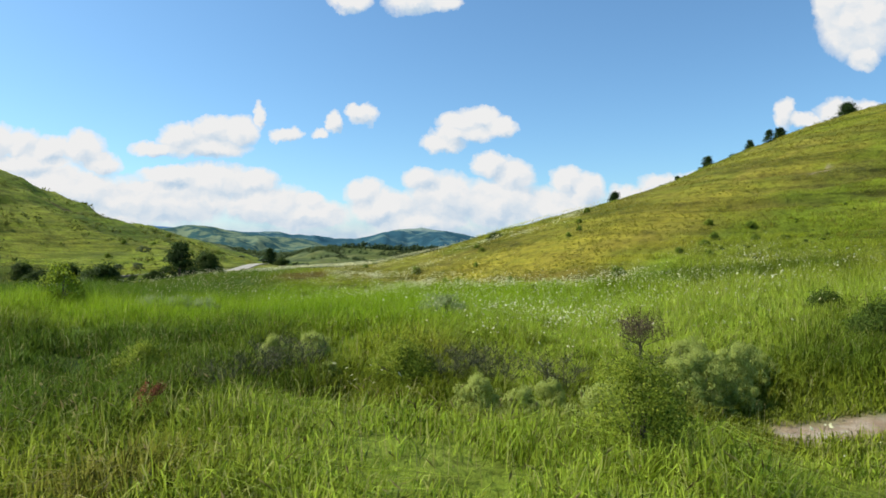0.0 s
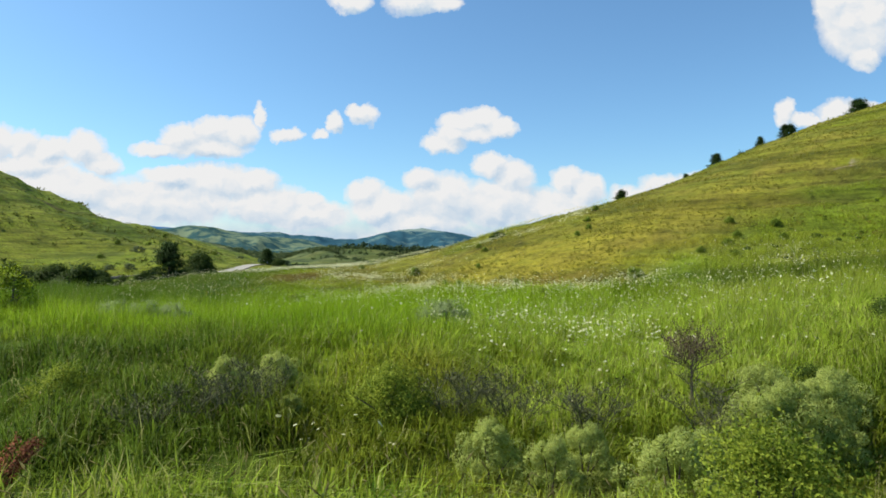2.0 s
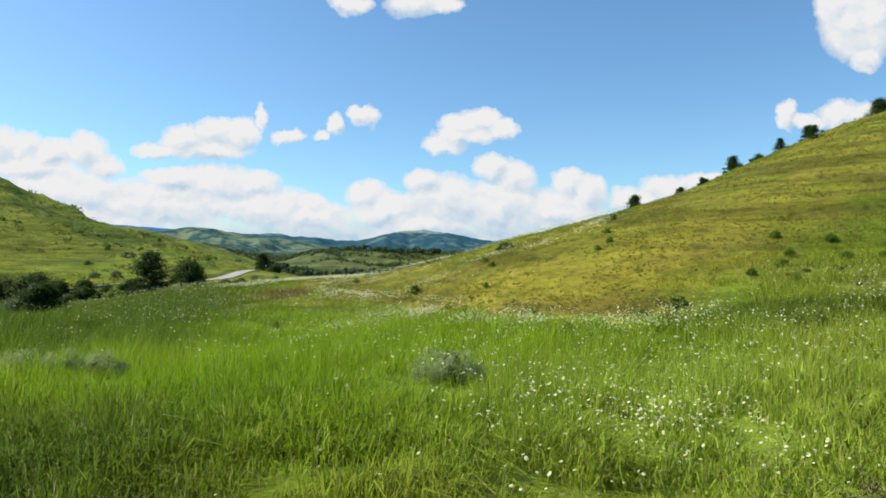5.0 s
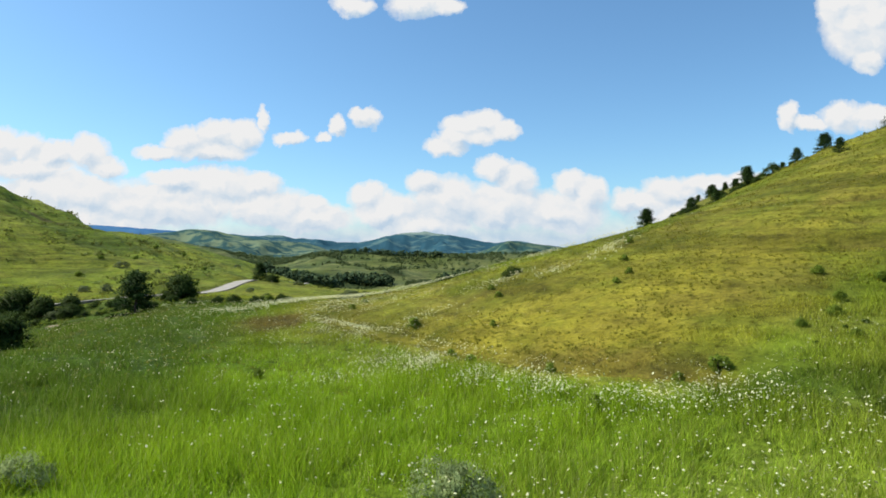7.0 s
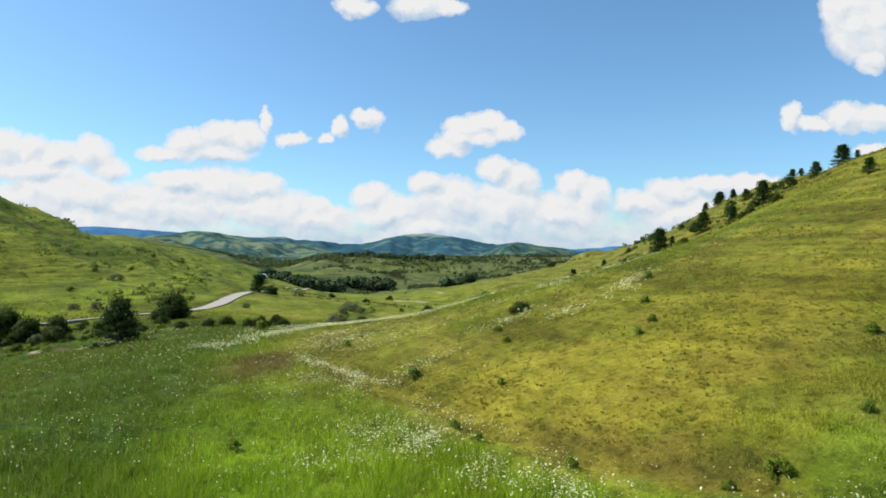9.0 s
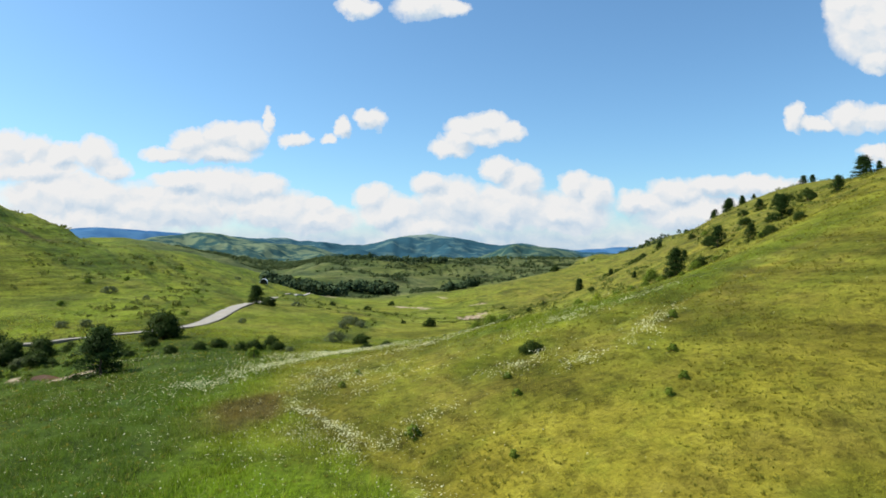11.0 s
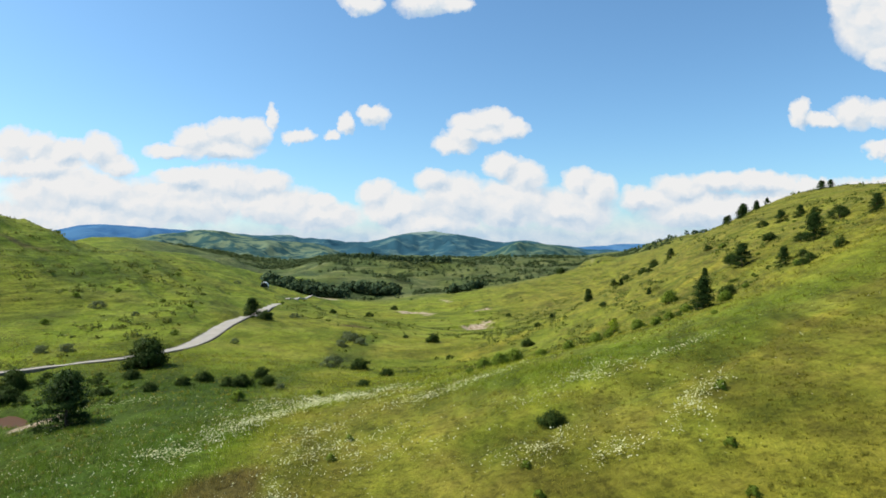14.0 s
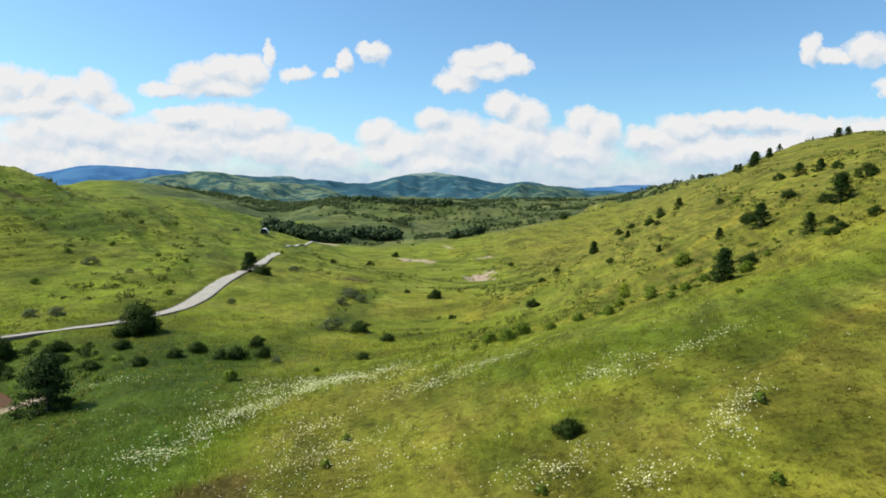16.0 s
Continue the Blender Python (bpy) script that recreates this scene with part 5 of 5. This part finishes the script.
def build_woods(belts, mat, label):
    """The woods of the far valley, either the dark belts or the loose groves: uneven crowns of leaf clumps."""
    rng = np.random.default_rng(29)
    xs, ys, hs = [], [], []
    if belts:
        for cx, cy, rx, ry, turn, count, tall in WOODS_AT:
            a, r = rng.uniform(0, 2 * math.pi, count), np.sqrt(rng.uniform(0, 1, count))
            c, s = math.cos(radians(turn)), math.sin(radians(turn))
            xs.append(cx + rx * r * np.cos(a) * c - ry * r * np.sin(a) * s)
            ys.append(cy + rx * r * np.cos(a) * s + ry * r * np.sin(a) * c)
            hs.append(tall * rng.uniform(0.5, 1.3, count))
    else:
        # loose clusters of trees, thinning outwards, and single trees between them
        for k in range(330):
            b = rng.uniform(-0.42, 0.42)
            r = 440 * 2.7 ** rng.uniform(0, 1) ** 0.7 if b > -0.2 else rng.uniform(820, 1250)
            count, wide = int(rng.uniform(6, 38)), rng.uniform(4, 13) * (r / 600)
            turn = rng.uniform(0, math.pi)
            u, w = rng.normal(0, wide * 1.5, count), rng.normal(0, wide * 0.6, count)
            xs.append(r * np.sin(b) + u * math.cos(turn) - w * math.sin(turn))
            ys.append(r * np.cos(b) + u * math.sin(turn) * 0.6 + w * math.cos(turn))
            hs.append(rng.uniform(1.2, 3.8, count) * (r / 600) ** 0.9)
        r, b = rng.uniform(420, 1250, 220), rng.uniform(-0.20, 0.42, 220)
        xs.append(r * np.sin(b)), ys.append(r * np.cos(b)), hs.append(rng.uniform(1.4, 4.0, 220))
    x, y, h = np.concatenate(xs), np.concatenate(ys), np.concatenate(hs)
    z = ground_z(x, y)
    per = 30
    c = np.repeat(np.stack((x, y, z + h * 0.48), -1), per, 0)
    hh = np.repeat(h, per)[:, None]
    d = rng.normal(size=c.shape)
    d /= np.linalg.norm(d, axis=1)[:, None]
    c = c + d * hh * np.array((0.52, 0.52, 0.46)) * rng.uniform(0.45, 1.0, (len(c), 1))
    e = rng.normal(size=c.shape)
    e /= np.linalg.norm(e, axis=1)[:, None]
    f = np.cross(e, rng.normal(size=c.shape))
    f /= np.linalg.norm(f, axis=1)[:, None]
    f *= np.sign(np.sum(np.cross(f, e) * (d + np.array((0, 0, 0.35))), axis=1))[:, None]
    v = np.stack((c - e * hh * 0.15, c + f * hh * 0.13, c + e * hh * 0.15, c - f * hh * 0.13), 1).reshape(-1, 3)
    out = d + np.array((0, 0, 0.35))
    me = mesh_from("far_woods", v, np.arange(len(v)), [4] * (len(v) // 4), [mat], True, None, np.repeat(out / np.linalg.norm(out, axis=1)[:, None], 4, 0))
    return tagged(new("far_woods", me), label, "woods", kind="stuff")


def build_scrub():
    """Low scrub and coarse tufts on the slopes: little clumps of a dozen leaves, strung along the contours."""
    rng = np.random.default_rng(39)
    n = 17000
    r, b = 34 * (330 / 34) ** rng.uniform(0, 1, n), rng.uniform(-0.68, 0.68, n)
    x, y = r * np.sin(b), r * np.cos(b)
    z = ground_z(x, y)
    slope = np.hypot(ground_z(x + 2, y) - z, ground_z(x, y + 2) - z) / 2
    keep = (fractal((x + 0.4 * y) / 14, z / 1.4, 57, 3) + 0.12 * rng.normal(size=n) > 0.10) & (slope > 0.09) & ((y > 88) | (x < -25))
    x, y, z = x[keep], y[keep], z[keep]
    h = rng.uniform(0.16, 0.5, len(x)) * np.clip(np.hypot(x, y) / 90, 0.5, 1.8) * np.where((x < -50) & (rng.uniform(0, 1, len(x)) < 0.3), 1.7, 1.0)
    per = 12
    c = np.repeat(np.stack((x, y, z), -1), per, 0)
    hh = np.repeat(h, per)[:, None]
    d = rng.normal(size=c.shape) * hh * np.array((0.55, 0.55, 0.30))
    d[:, 2] = np.abs(d[:, 2])
    out = d / (np.linalg.norm(d, axis=1)[:, None] + 1e-6) + np.array((0, 0, 0.9))
    v, f, s = leaf_quads(c + d, 1.0, 0.5, rng, 0.2, out)
    v = (v.reshape(-1, 4, 3) - (c + d)[:, None]) * hh[:, None] * 0.75 + (c + d)[:, None]
    me = mesh_from("hill_scrub", v.reshape(-1, 3), f, s, [SCRUB], True, None, np.repeat(out / np.linalg.norm(out, axis=1)[:, None], 4, 0))
    return tagged(new("hill_scrub", me), "low dull green scrub and coarse tufts on the slopes", "scrub", kind="stuff")


def build_tussocks():
    """Coarse tussocks standing out of the short turf: a fan of stiff blades each."""
    rng = np.random.default_rng(83)
    n = 46000
    y = 36 + 84 * rng.uniform(0, 1, n) ** 1.3
    x = rng.uniform(-0.72, 0.78, n) * y
    keep = (fractal(x / 3.5, y / 3.5, 87, 4) + 0.22 * rng.normal(size=n) > 0.04) & (zones(x, y)[2] < 0.2) & (rng.uniform(0, 1, n) < 0.35 + 0.65 * dry_hill(x, y))
    x, y = x[keep], y[keep]
    per, m = 11, int(keep.sum())
    base = np.repeat(np.stack((x, y, ground_z(x, y) - 0.02), -1), per, 0)
    h = np.repeat(rng.uniform(0.09, 0.22, m) * np.clip(y / 70, 0.75, 1.3), per)[:, None]
    go = rng.uniform(0, 2 * math.pi, len(base))
    away = np.stack((np.cos(go), np.sin(go), 0 * go), -1)
    side = np.stack((-np.sin(go), np.cos(go), 0 * go), -1)
    base = base + away * h * rng.uniform(0, 0.6, (len(base), 1))
    tip = base + away * h * rng.uniform(0.2, 1.0, (len(base), 1)) + np.array((0, 0, 1.0)) * h * rng.uniform(0.5, 1.1, (len(base), 1))
    v = np.stack((base + side * h * 0.16, base - side * h * 0.16, tip), 1).reshape(-1, 3)
    out = away * -0.15 + np.array((0, 0, 0.9)) + rng.normal(0, 0.15, away.shape)
    me = mesh_from("tussocks", v, np.arange(len(v)), np.full(len(base), 3), [TUSSOCK], True, None, np.repeat(out / np.linalg.norm(out, axis=1)[:, None], 3, 0))
    return tagged(new("tussocks", me), "coarse olive-green tussocks in short hill turf", "grass", kind="stuff")


# ---------------------------------------------------------------- road, shelter and pool
def spline(points, step):
    """A smooth line through the points, as places about one step apart."""
    p = [np.array(q, float) for q in points]
    p = [2 * p[0] - p[1]] + p + [2 * p[-1] - p[-2]]
    out = []
    for a, b, c, d in zip(p, p[1:], p[2:], p[3:]):
        k = max(2, int(np.linalg.norm(c - b) / step))
        for i in range(k):
            t = i / k
            out.append(0.5 * (2 * b + (c - a) * t + (2 * a - 5 * b + 4 * c - d) * t * t + (3 * b - a - 3 * c + d) * t ** 3))
    out.append(p[-2])
    return np.array(out)


def ribbon(name, line, half, up, down, mat, shift=0.0):
    """A strip of even width along a line, with a top and two sides."""
    d = np.gradient(line, axis=0)
    side = np.stack((d[:, 1], -d[:, 0]), -1) / np.linalg.norm(d, axis=1)[:, None]
    half = np.asarray(half)[..., None] if np.ndim(half) else half
    mid = line + side * (np.asarray(shift)[..., None] if np.ndim(shift) else shift)
    a, b = mid - side * half, mid + side * half
    z = ground_z(line[:, 0], line[:, 1])
    z = np.convolve(np.pad(z, 2, mode="edge"), np.ones(5) / 5, "valid") + up
    rows = [np.column_stack((q, z + h)) for q, h in ((a, -down), (a, 0), (b, 0), (b, -down))]
    n = len(line)
    v = np.stack(rows, 1).reshape(-1, 3)
    f = []
    for i in range(n - 1):
        for k in range(3):
            f += [4 * i + k, 4 * i + k + 1, 4 * i + k + 5, 4 * i + k + 4]
    return mesh_from(name, v, np.array(f), [4] * (len(f) // 4), [mat])


def build_road():
    line = spline(ROAD, 2.0)
    half = 0.62 + 0.88 * smooth(108, 132, line[:, 1])
    far = new("road", ribbon("road", spline(FAR_ROAD, 2.0), 1.0, 0.25, 1.0, CONCRETE))
    tagged(far, "far stretch of pale road on the rise", "road", kind="structure")
    road = tagged(new("road", ribbon("road", line, half, 0.20, 1.2, CONCRETE)), "narrow pale concrete road along the hill foot", "road", kind="structure")
    part("kerb", ribbon("kerb", line, 0.14, 0.18, 1.2, KERB_STONE, half + 0.14), road, "dark stone kerb edge")
    part("kerb", ribbon("kerb", line, 0.10, 0.24, 1.0, KERB_STONE, -half - 0.10), road, "dark stone kerb edge")
    return road


def build_shelter(x, y):
    """A small arched roof of pale sheet with an open dark end."""
    ob = thing("arched_shelter", "small white arched shelter with a dark opening", "shelter", "", x, y)
    ob.rotation_euler = (0, 0, radians(12))
    v, f = [], []
    k, w, deep = 14, 2.1, 5.0
    for yy in (0.0, deep):
        for r in (w, w - 0.16):
            for i in range(k + 1):
                q = math.pi * i / k
                v.append((r * math.cos(q), yy, 0.6 + 1.15 * r * math.sin(q)))
    m = k + 1
    for i in range(k):
        f += [i, i + 1, 2 * m + i + 1, 2 * m + i, m + i + 1, m + i, 3 * m + i, 3 * m + i + 1, i + 1, i, m + i, m + i + 1]
    part("arched_roof", mesh_from("arched_roof", np.array(v), np.array(f), [4] * (len(f) // 4), [PALE_SHEET]), ob)
    # dark sheet added near the far end, standing in for shade under the arch
    bm = bmesh.new()
    bmesh.ops.create_cube(bm, size=1.0, matrix=Matrix.Translation((0, deep - 0.3, 1.3)) @ Matrix.Diagonal((3.7, 0.12, 2.6, 1)))
    me = bpy.data.meshes.new("dark_backing")
    bm.to_mesh(me)
    bm.free()
    me.materials.append(DARK_SHEET)
    part("dark_backing", me, ob, "dark sheet for the shaded inside of the arch")
    for sx in (-2.02, 2.02):
        bm = bmesh.new()
        bmesh.ops.create_cube(bm, size=1.0, matrix=Matrix.Translation((sx, deep / 2, 0.3)) @ Matrix.Diagonal((0.22, deep, 0.7, 1)))
        bmesh.ops.bevel(bm, geom=bm.edges[:], offset=0.02, segments=1, affect="EDGES")
        me = bpy.data.meshes.new("base_wall")
        bm.to_mesh(me)
        bm.free()
        me.materials.append(KERB_STONE)
        part("base_wall", me, ob)
    return ob


def build_pool():
    x0, y0, rx, ry, turn = POOL
    c, s = math.cos(radians(turn)), math.sin(radians(turn))
    bm = bmesh.new()
    level = z_at(x0, y0) + 0.35
    ring = []
    for i in range(40):
        q = 2 * math.pi * i / 40
        r = 1.15 + 0.12 * math.sin(3 * q + 1)
        u, w = rx * r * math.cos(q), ry * r * math.sin(q)
        ring.append(bm.verts.new((x0 + u * c - w * s, y0 + u * s + w * c, level)))
    bm.faces.new(ring)
    me = bpy.data.meshes.new("water")
    bm.to_mesh(me)
    bm.free()
    me.materials.append(WATER)
    return tagged(new("water", me), "muddy brown pool between sandy banks", "water", kind="structure")


build_road()
build_shelter(-101.0, 346.0)
build_pool()
build_woods(True, DARK_WOODS, "dark green belts of trees in the far valley")
build_woods(False, WOODS, "loose olive-green groves scattered over far hills")
build_scrub()
build_tussocks()
build_flowers()
build_grass()
build_seed_grass()
